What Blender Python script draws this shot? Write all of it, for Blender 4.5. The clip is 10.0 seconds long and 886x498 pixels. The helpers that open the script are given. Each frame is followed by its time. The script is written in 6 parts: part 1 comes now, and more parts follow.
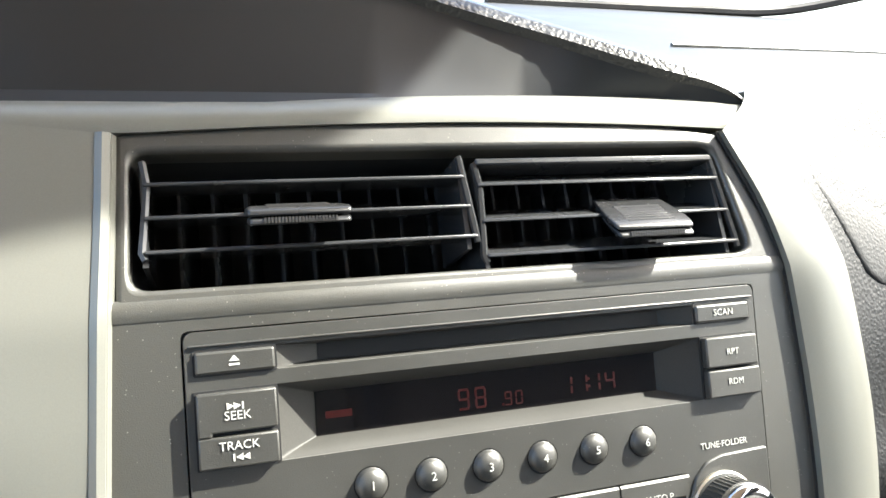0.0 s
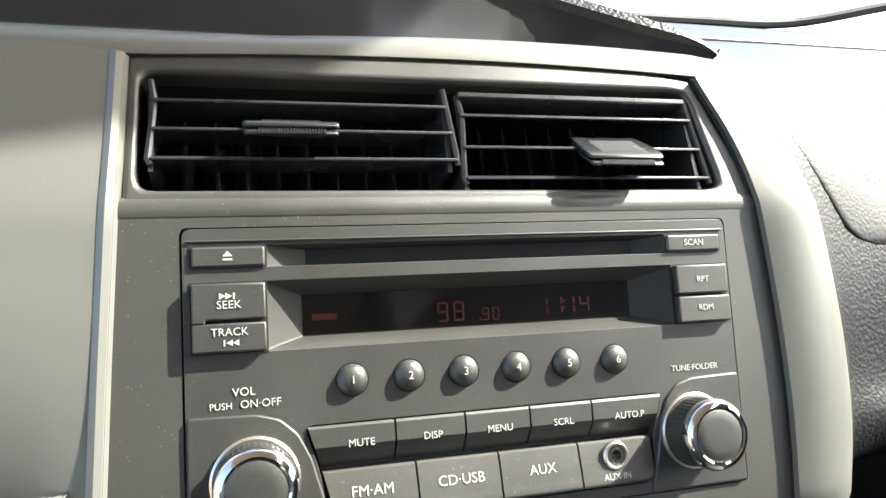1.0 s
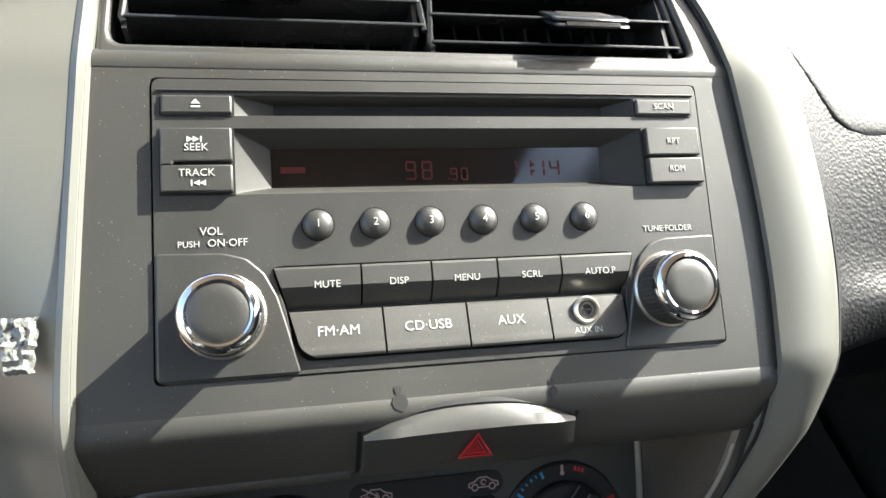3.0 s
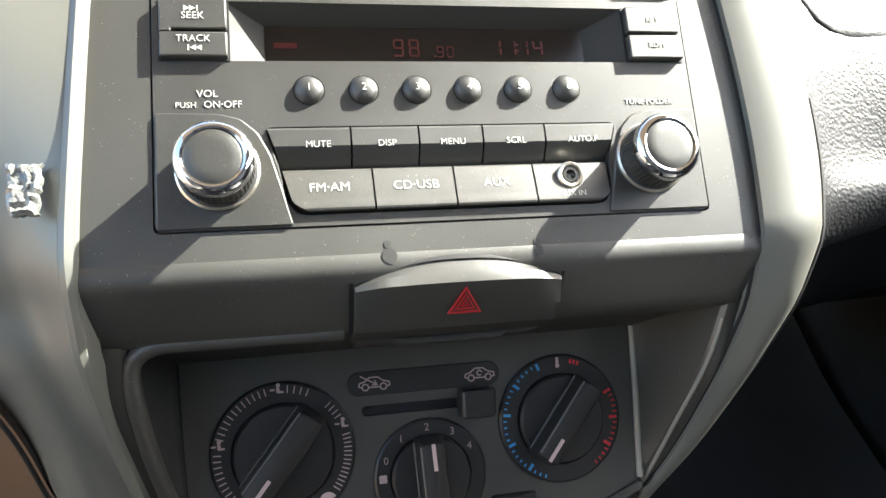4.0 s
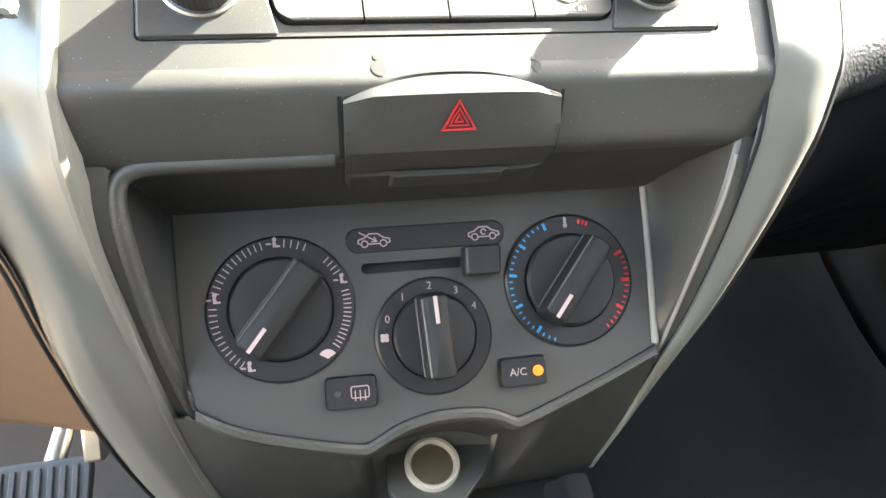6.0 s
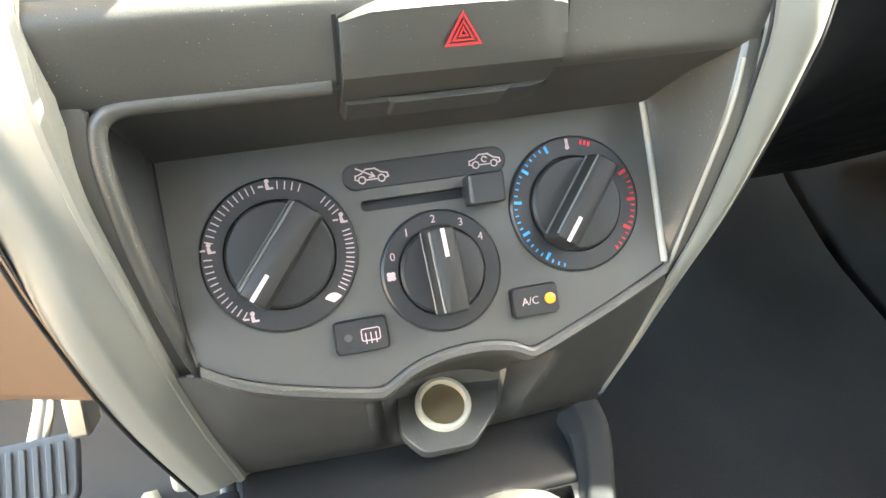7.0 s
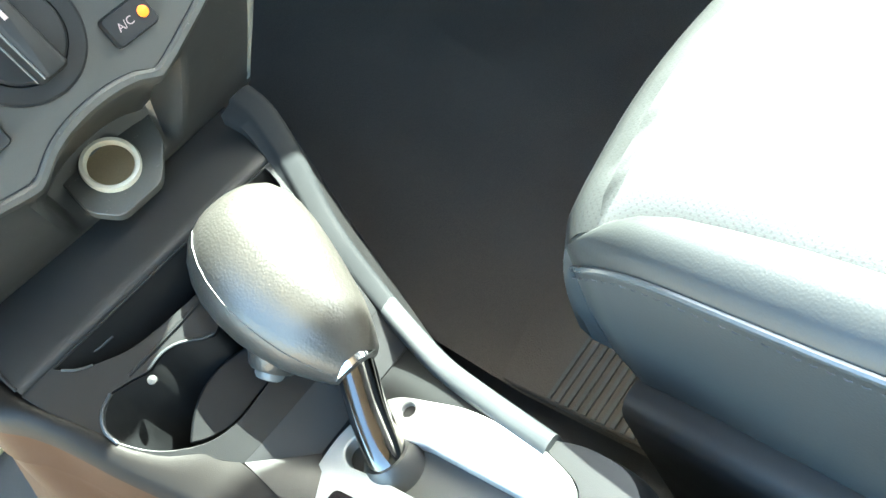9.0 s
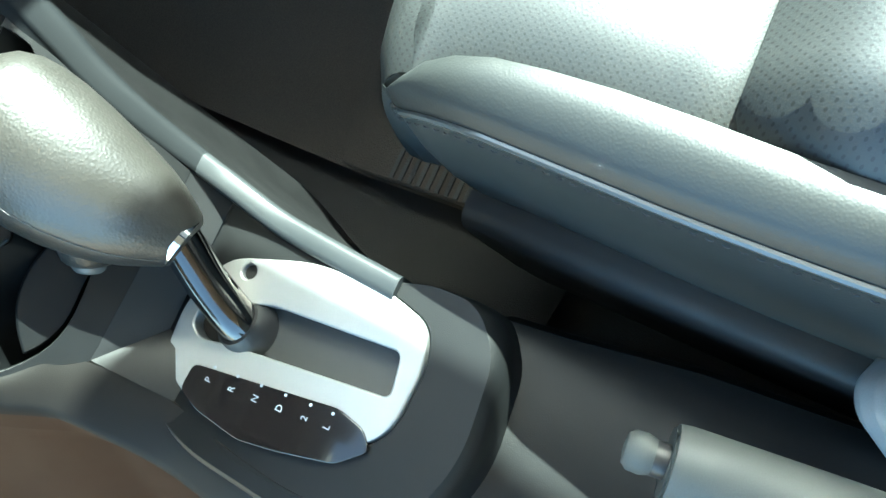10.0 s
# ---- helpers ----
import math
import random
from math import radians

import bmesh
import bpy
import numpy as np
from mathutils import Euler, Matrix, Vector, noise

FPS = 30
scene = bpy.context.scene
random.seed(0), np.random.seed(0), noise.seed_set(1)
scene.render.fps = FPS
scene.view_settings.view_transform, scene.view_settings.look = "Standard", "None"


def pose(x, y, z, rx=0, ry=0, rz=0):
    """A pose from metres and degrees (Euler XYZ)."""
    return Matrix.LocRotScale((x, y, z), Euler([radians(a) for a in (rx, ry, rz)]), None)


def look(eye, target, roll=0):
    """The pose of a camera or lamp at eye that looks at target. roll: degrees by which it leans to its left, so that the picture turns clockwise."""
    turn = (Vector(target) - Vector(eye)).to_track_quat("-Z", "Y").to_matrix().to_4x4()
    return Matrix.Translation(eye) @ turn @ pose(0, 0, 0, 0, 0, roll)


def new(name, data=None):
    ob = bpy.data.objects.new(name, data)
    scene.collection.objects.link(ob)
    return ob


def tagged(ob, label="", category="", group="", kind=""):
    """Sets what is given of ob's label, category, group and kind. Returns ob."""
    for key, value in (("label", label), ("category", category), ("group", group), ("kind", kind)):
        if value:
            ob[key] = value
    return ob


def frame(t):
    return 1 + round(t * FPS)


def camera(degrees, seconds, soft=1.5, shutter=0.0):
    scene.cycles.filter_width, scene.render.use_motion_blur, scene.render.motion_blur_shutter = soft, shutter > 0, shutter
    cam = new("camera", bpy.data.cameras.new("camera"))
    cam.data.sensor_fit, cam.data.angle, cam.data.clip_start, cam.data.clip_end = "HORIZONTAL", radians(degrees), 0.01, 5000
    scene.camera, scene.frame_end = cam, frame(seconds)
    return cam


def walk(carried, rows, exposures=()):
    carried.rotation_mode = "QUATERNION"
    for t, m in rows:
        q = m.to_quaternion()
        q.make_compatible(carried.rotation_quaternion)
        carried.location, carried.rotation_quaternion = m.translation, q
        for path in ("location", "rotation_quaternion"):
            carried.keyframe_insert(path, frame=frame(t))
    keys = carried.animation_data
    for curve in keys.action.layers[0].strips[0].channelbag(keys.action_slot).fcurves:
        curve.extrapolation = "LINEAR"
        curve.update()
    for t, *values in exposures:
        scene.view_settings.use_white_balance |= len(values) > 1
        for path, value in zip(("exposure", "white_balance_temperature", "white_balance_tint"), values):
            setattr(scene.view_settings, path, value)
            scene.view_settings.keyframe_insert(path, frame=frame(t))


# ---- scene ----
cam = camera(63.40, 10.0)
PATH = [
    (0, look((-0.0907, -0.1930, 0.7420), (0.0015, 0.0836, 0.6715), 1.13)),
    (0.4, look((-0.0886, -0.2082, 0.7292), (-0.0020, 0.0714, 0.6633), 1.43)),
    (0.5, look((-0.0880, -0.2116, 0.7256), (-0.0014, 0.0684, 0.6617), 1.38)),
    (1, look((-0.0831, -0.2224, 0.7066), (-0.0003, 0.0605, 0.6508), 1.42)),
    (1.5, look((-0.0729, -0.2289, 0.6909), (0.0019, 0.0573, 0.6412), 0.41)),
    (2, look((-0.0698, -0.2381, 0.6775), (0.0002, 0.0505, 0.6345), -0.09)),
    (2.1, look((-0.0688, -0.2400, 0.6749), (-0.0006, 0.0491, 0.6325), -0.12)),
    (3.3, look((-0.0578, -0.2450, 0.6300), (0.0102, 0.0439, 0.5860), -0.41)),
    (3.5, look((-0.0549, -0.2500, 0.6163), (0.0107, 0.0400, 0.5762), -0.35)),
    (3.8, look((-0.0558, -0.2560, 0.6007), (0.0097, 0.0347, 0.5658), -1.10)),
    (4, look((-0.0572, -0.2611, 0.5910), (0.0051, 0.0305, 0.5581), -1.65)),
    (4.5, look((-0.0511, -0.2679, 0.5661), (0.0044, 0.0259, 0.5415), -3.04)),
    (5, look((-0.0470, -0.2692, 0.5482), (0.0042, 0.0254, 0.5250), -3.13)),
    (5.5, look((-0.0458, -0.2656, 0.5346), (0.0042, 0.0290, 0.5075), -2.86)),
    (7, look((-0.0636, -0.2437, 0.5167), (0.0015, 0.0447, 0.4660), -6.85)),
    (7.5, look((-0.0796, -0.2395, 0.5145), (0.0096, 0.0328, 0.4259), -14.84)),
    (8, look((-0.0918, -0.2414, 0.5139), (0.0261, 0.0053, 0.3904), -18.69)),
    (8.5, look((-0.0995, -0.2474, 0.5116), (0.0398, -0.0287, 0.3606), -20.82)),
    (9, look((-0.0571, -0.2645, 0.5146), (0.0534, -0.0627, 0.3221), -29.93)),
    (9.5, look((-0.0211, -0.2553, 0.5202), (0.0516, -0.0951, 0.2772), -40.11)),
    (10, look((-0.0052, -0.2462, 0.5281), (0.0429, -0.1294, 0.2560), -44.81)),
]
walk(cam, PATH, exposures=[(0, 2.75, 6600, 4), (1.0, 2.45, 6600, 4), (2.2, 2.35, 6600, 4), (3.3, 2.60, 6500, 4), (4.5, 3.22, 6600, 4), (5.5, 4.08, 6700, 3), (7, 5.27, 7000, -1), (7.5, 5.54, 7150, -3), (8.0, 5.53, 7050, -5), (8.5, 5.42, 6600, -7), (9.0, 4.92, 6150, -11), (9.4, 4.25, 5900, -14), (10, 3.75, 5750, -19)])

# world, sun
SUN_DIR = Vector((-0.712, 0.102, -0.694)).normalized()   # the way the sunlight travels
world = bpy.data.worlds.new("world")
scene.world = world
world.use_nodes = True
wn = world.node_tree.nodes
sky = wn.new("ShaderNodeTexSky")
sky.sky_type, sky.sun_disc = "NISHITA", False
sky.air_density, sky.dust_density, sky.ozone_density = 0.8, 3.0, 0.6
sky.sun_elevation = math.asin(-SUN_DIR.z)
sky.sun_rotation = math.atan2(-SUN_DIR.x, -SUN_DIR.y)
wn["Background"].inputs[1].default_value = 0.15
world.node_tree.links.new(sky.outputs[0], wn["Background"].inputs[0])
sun = new("sun", bpy.data.lights.new("sun", "SUN"))
sun.data.energy, sun.data.angle, sun.data.color = 4.0, radians(0.5), (1.0, 0.96, 0.9)
sun.matrix_basis = Matrix.Translation((1, -1, 3)) @ SUN_DIR.to_track_quat("-Z", "Y").to_matrix().to_4x4()


# ---- materials ----
def mat(name, color, rough=0.5, metal=0.0, var=0.12, vscale=25.0, bump=0.0, bscale=1500.0, bkind="noise",
        dust=0.0, rvar=0.08, emit=0.0, coat=0.0, trans=0.0, spec=0.5, grain=2600.0):
    """A node material: base colour with slow variation, fine relief, rough spots and dust specks. Scales per metre."""
    m = bpy.data.materials.new(name)
    m.use_nodes = True
    nt = m.node_tree
    n, ln = nt.nodes, nt.links.new
    b = n["Principled BSDF"]
    b.inputs["Roughness"].default_value, b.inputs["Metallic"].default_value = rough, metal
    b.inputs["Base Color"].default_value = (*color, 1)
    b.inputs["Coat Weight"].default_value = coat
    b.inputs["Specular IOR Level"].default_value = spec
    b.inputs["Transmission Weight"].default_value = trans
    tc = n.new("ShaderNodeTexCoord")
    if var:
        t1 = n.new("ShaderNodeTexNoise")
        t1.inputs["Scale"].default_value, t1.inputs["Detail"].default_value = vscale, 6
        ln(tc.outputs["Object"], t1.inputs["Vector"])
        t0 = n.new("ShaderNodeTexNoise")
        t0.inputs["Scale"].default_value, t0.inputs["Detail"].default_value = grain, 2
        ln(tc.outputs["Object"], t0.inputs["Vector"])
        ma = n.new("ShaderNodeMath")
        ma.operation = "MULTIPLY_ADD"
        ma.inputs[1].default_value = 1.6
        ma.inputs[2].default_value = -0.8
        ln(t0.outputs[0], ma.inputs[0])
        mb = n.new("ShaderNodeMath")
        ln(t1.outputs[0], mb.inputs[0])
        ln(ma.outputs[0], mb.inputs[1])
        mx = n.new("ShaderNodeMix")
        mx.data_type = "RGBA"
        mx.inputs[6].default_value = (*[c * (1 - var) for c in color], 1)
        mx.inputs[7].default_value = (*[min(1, c * (1 + var)) for c in color], 1)
        ln(mb.outputs[0], mx.inputs[0])
        out = mx.outputs[2]
        mr = n.new("ShaderNodeMapRange")
        mr.inputs[1].default_value, mr.inputs[2].default_value = 0.3, 0.7
        mr.inputs[3].default_value, mr.inputs[4].default_value = max(0.02, rough - rvar), min(1, rough + rvar)
        ln(t1.outputs[0], mr.inputs[0])
        ln(mr.outputs[0], b.inputs["Roughness"])
        if dust:
            t2 = n.new("ShaderNodeTexVoronoi")
            t2.inputs["Scale"].default_value = 560
            ln(tc.outputs["Object"], t2.inputs["Vector"])
            t3 = n.new("ShaderNodeTexNoise")
            t3.inputs["Scale"].default_value = 120
            ln(tc.outputs["Object"], t3.inputs["Vector"])
            mu = n.new("ShaderNodeMath")
            mu.operation = "LESS_THAN"
            mu.inputs[1].default_value = 0.10
            ln(t2.outputs["Distance"], mu.inputs[0])
            m3 = n.new("ShaderNodeMath")
            m3.operation = "GREATER_THAN"
            m3.inputs[1].default_value = 0.52
            ln(t3.outputs[0], m3.inputs[0])
            m4 = n.new("ShaderNodeMath")
            m4.operation = "MULTIPLY"
            ln(mu.outputs[0], m4.inputs[0])
            ln(m3.outputs[0], m4.inputs[1])
            m5 = n.new("ShaderNodeMath")
            m5.operation = "MULTIPLY"
            m5.inputs[1].default_value = dust
            ln(m4.outputs[0], m5.inputs[0])
            m6 = n.new("ShaderNodeMix")
            m6.data_type = "RGBA"
            m6.inputs[7].default_value = (0.55, 0.53, 0.48, 1)
            ln(m5.outputs[0], m6.inputs[0])
            ln(out, m6.inputs[6])
            out = m6.outputs[2]
        ln(out, b.inputs["Base Color"])
    if bump:
        if bkind == "noise":
            t = n.new("ShaderNodeTexNoise")
            t.inputs["Detail"].default_value = 3
        else:
            t = n.new("ShaderNodeTexVoronoi")
            t.feature = "SMOOTH_F1" if bkind == "leather" else "F1"
        t.inputs["Scale"].default_value = bscale
        ln(tc.outputs["Object"], t.inputs["Vector"])
        bp = n.new("ShaderNodeBump")
        bp.invert = bkind == "leather"
        bp.inputs["Strength"].default_value, bp.inputs["Distance"].default_value = bump, 0.6 / bscale
        ln(t.outputs[0], bp.inputs["Height"])
        ln(bp.outputs[0], b.inputs["Normal"])
    if emit:
        b.inputs["Emission Color"].default_value, b.inputs["Emission Strength"].default_value = (*color, 1), emit
    return m


M_PANEL = mat("stack_plastic", (0.049, 0.0480, 0.0422), 0.44, spec=0.9, var=0.26, bump=0.35, bscale=2600, dust=0.4, vscale=14)
M_RADIO = mat("radio_plastic", (0.037, 0.0366, 0.0328), 0.46, spec=0.85, var=0.22, bump=0.3, bscale=2800, dust=0.18, vscale=18)
M_WELL = mat("well_plastic", (0.038, 0.0372, 0.0340), 0.55, spec=0.35, var=0.2, bump=0.2, bscale=2800)
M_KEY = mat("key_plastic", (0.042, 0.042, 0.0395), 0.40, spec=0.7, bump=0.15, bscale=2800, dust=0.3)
M_SILVER = mat("silver_paint", (0.205, 0.206, 0.183), 0.42, metal=0.35, var=0.05, bump=0.08, bscale=3000, vscale=8)
M_BLACK = mat("black_plastic", (0.020, 0.0202, 0.021), 0.4, bump=0.15, bscale=2200)
M_GRIP = mat("grip_plastic", (0.017, 0.0165, 0.016), 0.55, bump=0.2, bscale=2000, spec=0.4)
M_VOID = mat("dark_cavity", (0.011, 0.0112, 0.012), 0.7)
M_SLAT = mat("louvre_plastic", (0.034, 0.0355, 0.038), 0.24, bump=0.06, bscale=2600)
M_TAB = mat("tab_plastic", (0.024, 0.0245, 0.0255), 0.28, bump=0.2, bscale=2400)
M_GLASS = mat("display_glass", (0.011, 0.0095, 0.0095), 0.10)
M_RED = mat("red_segment", (0.050, 0.004, 0.003), 0.5, var=0, emit=0.07)
M_WHITE = mat("white_print", (0.54, 0.545, 0.51), 0.5, var=0.05)
M_PINK = mat("warm_white_print", (0.50, 0.38, 0.37), 0.5, var=0.05)
M_HAZ = mat("red_print", (0.42, 0.02, 0.025), 0.5, var=0.05)
M_BLUE = mat("blue_print", (0.05, 0.30, 0.62), 0.5, var=0.05)
M_REDP = mat("dial_red_print", (0.62, 0.035, 0.045), 0.5, var=0.05)
M_LED = mat("amber_lamp", (1.0, 0.17, 0.012), 0.4, var=0, emit=0.07)
M_CHROME = mat("chrome", (0.75, 0.75, 0.76), 0.08, metal=1.0, var=0.02)
M_DASH = mat("grained_dash", (0.019, 0.020, 0.0215), 0.42, bump=0.5, bscale=620, bkind="leather", vscale=10)
M_DASHR = mat("grained_dash_side", (0.019, 0.020, 0.021), 0.46, spec=0.28, bump=0.36, bscale=640, bkind="leather", vscale=10)
M_CONSOLE = mat("console_plastic", (0.0060, 0.0064, 0.0067), 0.42, bump=0.25, bscale=2000, vscale=12, spec=0.34)
M_PIPING = mat("piping_glint_vinyl", (0.07, 0.075, 0.074), 0.2, spec=0.7, var=0.05)
M_SHELF = mat("shelf_light_plastic", (0.0150, 0.0148, 0.0145), 0.48, spec=0.45, bump=0.25, bscale=2000, vscale=12)
M_TRIM = mat("grey_trim", (0.092, 0.096, 0.094), 0.42, bump=0.1, bscale=2500)
M_LEATHER = mat("seat_leather", (0.024, 0.0260, 0.0258), 0.42, bump=0.12, bscale=1300, bkind="leather", vscale=9, rvar=0.06)
M_BOLSTER = mat("bolster_leather", (0.021, 0.0230, 0.0228), 0.43, spec=0.45, bump=0.11, bscale=1100, bkind="leather", vscale=9, rvar=0.06)
M_SEATSIDE = mat("seat_side_vinyl", (0.0400, 0.0425, 0.0420), 0.38, spec=0.4, bump=0.10, bscale=1300, bkind="leather", vscale=9)
M_KNOB = mat("grained_knob", (0.0290, 0.0275, 0.0245), 0.36, spec=0.6, bump=0.20, bscale=880, bkind="leather", vscale=25)
M_PLATE = mat("satin_plate", (0.42, 0.43, 0.42), 0.35, metal=0.5, var=0.04, bump=0.05, bscale=2500)
M_CARPET = mat("carpet", (0.0240, 0.0236, 0.0230), 0.95, bump=0.6, bscale=900, vscale=30, var=0.35)
M_MAT = mat("floor_mat", (0.046, 0.048, 0.049), 0.85, bump=0.8, bscale=700, vscale=40, var=0.3)
M_KNEE = mat("warm_lit_tan", (0.165, 0.098, 0.056), 0.55, bump=0.2, bscale=1800)
M_METAL = mat("bare_metal", (0.62, 0.58, 0.50), 0.32, metal=0.9, bump=0.1, bscale=900)
M_BRASS = mat("socket_liner", (0.34, 0.27, 0.17), 0.38, metal=0.8)
M_RUBBER = mat("ribbed_rubber", (0.05, 0.05, 0.05), 0.7, bump=0.3, bscale=900)
M_PAD = mat("worn_grey_rubber", (0.10, 0.097, 0.09), 0.6, bump=0.3, bscale=900)
M_ROOF = mat("roof_cloth", (0.52, 0.50, 0.46), 0.95, bump=0.3, bscale=600)
M_SHELL = mat("cabin_lining", (0.21, 0.205, 0.19), 0.9, bump=0.3, bscale=500)
M_THREAD = mat("grey_thread", (0.05, 0.05, 0.055), 0.8)
M_RECESS_SHADE = mat("recess_shade_plastic", (0.040, 0.0400, 0.0385), 0.5, bump=0.2, bscale=2400)
M_SLIDE = mat("slide_plastic", (0.045, 0.047, 0.047), 0.35, bump=0.05, bscale=2400)
M_BEIGE = mat("light_patch_beige", (0.70, 0.57, 0.35), 0.9, bump=0.6, bscale=400, vscale=20)
M_GROUND = mat("bounce_ground", (0.31, 0.220, 0.140), 0.9, bump=0.3, bscale=60, vscale=1.5)
M_SOCKET = mat("worn_socket_metal", (0.62, 0.59, 0.50), 0.45, metal=0.25, bump=0.15, bscale=1500)
M_HBRAKE = mat("handbrake_plastic", (0.062, 0.0670, 0.0640), 0.58, bump=0.1, bscale=2200)
M_BUCKLE = mat("buckle_plastic", (0.24, 0.255, 0.28), 0.4, bump=0.05)
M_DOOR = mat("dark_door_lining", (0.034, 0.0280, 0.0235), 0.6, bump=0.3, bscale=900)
M_DOORRIM = mat("pale_door_rim", (0.085, 0.070, 0.060), 0.45, bump=0.15, bscale=1200)
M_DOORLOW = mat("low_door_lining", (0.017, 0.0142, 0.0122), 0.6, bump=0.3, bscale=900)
M_LOWTRIM = mat("seat_base_plastic", (0.026, 0.0265, 0.0265), 0.6, bump=0.2, bscale=1800)
M_DIMPRINT = mat("dim_print", (0.42, 0.48, 0.55), 0.5, var=0.05)
M_RIM = mat("rim_highlight", (0.024, 0.027, 0.029), 0.45, bump=0.05)
M_EDGE = mat("pale_highlight_and_tab", (0.30, 0.28, 0.24), 0.45, bump=0.1)
M_SKIRT = mat("bounce_lit_skirt", (0.042, 0.0178, 0.0070), 0.6, spec=0.15, bump=0.2, bscale=1800)
M_STALK = mat("dark_reflection_chrome", (0.095, 0.090, 0.086), 0.14, metal=1.0, var=0.05)
M_TAPE = mat("clear_tape", (0.21, 0.215, 0.20), 0.16, var=0.45, vscale=260, bump=0.5, bscale=320, spec=0.9)
M_HOODFACE = mat("smooth_hood_plastic", (0.022, 0.0235, 0.0255), 0.36, var=0.04, bump=0.05, bscale=2200, vscale=10)
M_DASHSM = mat("smooth_dash_plastic", (0.034, 0.036, 0.0375), 0.48, bump=0.12, bscale=1500, vscale=9)
M_COVER = mat("smooth_cover_plastic", (0.024, 0.0250, 0.0258), 0.48, spec=0.30, bump=0.22, bscale=700, bkind="leather", vscale=9)
M_UNDER_SHADE = mat("under_shade_plastic", (0.0065, 0.0066, 0.0068), 0.55, spec=0.25, bump=0.2, bscale=1800)
M_CLIMATE = mat("climate_face", (0.047, 0.0455, 0.0405), 0.46, spec=0.8, var=0.18, bump=0.25, bscale=2600, vscale=14)
M_CUP = mat("cup_shade_black", (0.0032, 0.0036, 0.0040), 0.5, spec=0.3, bump=0.1)
M_RIDGE_LIT = mat("lit_ridge_plastic", (0.023, 0.0255, 0.0275), 0.36, spec=0.55, bump=0.12, bscale=2200, vscale=20)
M_RIDGE_SHADE = mat("shaded_ridge_plastic", (0.0100, 0.0114, 0.0128), 0.72, spec=0.12, bump=0.2, bscale=2000, vscale=14)
M_DCARPET = mat("driver_brown_carpet", (0.068, 0.0545, 0.0430), 0.95, bump=0.6, bscale=800, vscale=14, var=0.35)
M_FACET = mat("facet_plastic", (0.0105, 0.0108, 0.0110), 0.55, spec=0.3, bump=0.2, bscale=2000)
M_CHEEK = mat("bounce_lit_cheek", (0.0066, 0.0056, 0.0048), 0.6, spec=0.2, bump=0.2, bscale=2000, vscale=14)
M_FOOT = mat("footwell_carpet", (0.049, 0.0415, 0.0335), 0.95, bump=0.9, bscale=800, vscale=9, var=0.45, grain=1400)


# ---- helpers of this scene ----
B = bmesh.new
P = pose(0, 0, 0.62, -17)                                          # the radio's face: x right, y into the dash, z up along it
PV = P @ Matrix.Translation((0, 0, 0.057)) @ pose(0, 0, 0, -11) @ Matrix.Translation((0, 0, -0.057))   # the vents lean back
AC = P @ Matrix.Translation((0, 0.0777, -0.140)) @ pose(0, 0, 0, 7.27)                                  # the climate panel's face
GM = pose(0, -0.09, 0.2605, 2.85)                                   # the selector plate


def thing(name, label, category, m=None, kind="", group=""):
    ob = new(name)
    ob.empty_display_size = 0.02
    if m is not None:
        ob.matrix_basis = m
    return tagged(ob, label, category, group, kind)


def part(name, bm, material, parent=None, label="", m=None, bev=0.0, seg=2, angle=38):
    me = bpy.data.meshes.new(name)
    bmesh.ops.recalc_face_normals(bm, faces=bm.faces[:])
    bm.to_mesh(me)
    bm.free()
    me.materials.append(material)
    me.polygons.foreach_set("use_smooth", [True] * len(me.polygons))
    me.set_sharp_from_angle(angle=radians(angle))
    ob = new(name, me)
    if m is not None:
        ob.matrix_basis = m
    if parent is not None:
        ob.parent = parent
    if bev:
        md = ob.modifiers.new("bevel", "BEVEL")
        md.width, md.segments, md.limit_method, md.angle_limit = bev, seg, "ANGLE", radians(35)
        md.harden_normals = False
    if label:
        ob["label"] = label
    return ob


def box(bm, x0, x1, y0, y1, z0, z1):
    r = bmesh.ops.create_cube(bm, size=1.0)
    for v in r["verts"]:
        v.co = Vector(((x0 + x1) / 2 + v.co.x * (x1 - x0), (y0 + y1) / 2 + v.co.y * (y1 - y0), (z0 + z1) / 2 + v.co.z * (z1 - z0)))
    return bm


def rrect(x0, x1, z0, z1, r, n=4):
    out = []
    for cx, cz, a0 in ((x1 - r, z1 - r, 0), (x0 + r, z1 - r, 90), (x0 + r, z0 + r, 180), (x1 - r, z0 + r, 270)):
        out += [(cx + r * math.cos(radians(a0 + 90 * i / n)), cz + r * math.sin(radians(a0 + 90 * i / n))) for i in range(n + 1)]
    return out


def rounded(pts, r, n=4):
    """A polygon with its corners rounded."""
    out, k = [], len(pts)
    for i in range(k):
        a, b, c = (Vector(pts[(i + j) % k]) for j in (-1, 0, 1))
        u, v = (a - b), (c - b)
        d = min(r, u.length * 0.45, v.length * 0.45)
        p, q = b + u.normalized() * d, b + v.normalized() * d
        for j in range(n + 1):
            t = j / n
            out.append(tuple((1 - t) ** 2 * p + 2 * t * (1 - t) * b + t * t * q))
    return out


def prism(bm, pts, y0, y1):
    """A polygon in x, z drawn from y0 to y1, with both caps."""
    a = [bm.verts.new((x, y0, z)) for x, z in pts]
    b = [bm.verts.new((x, y1, z)) for x, z in pts]
    bm.faces.new(a)
    bm.faces.new(b[::-1])
    for i in range(len(pts)):
        j = (i + 1) % len(pts)
        bm.faces.new((a[j], a[i], b[i], b[j]))
    return bm


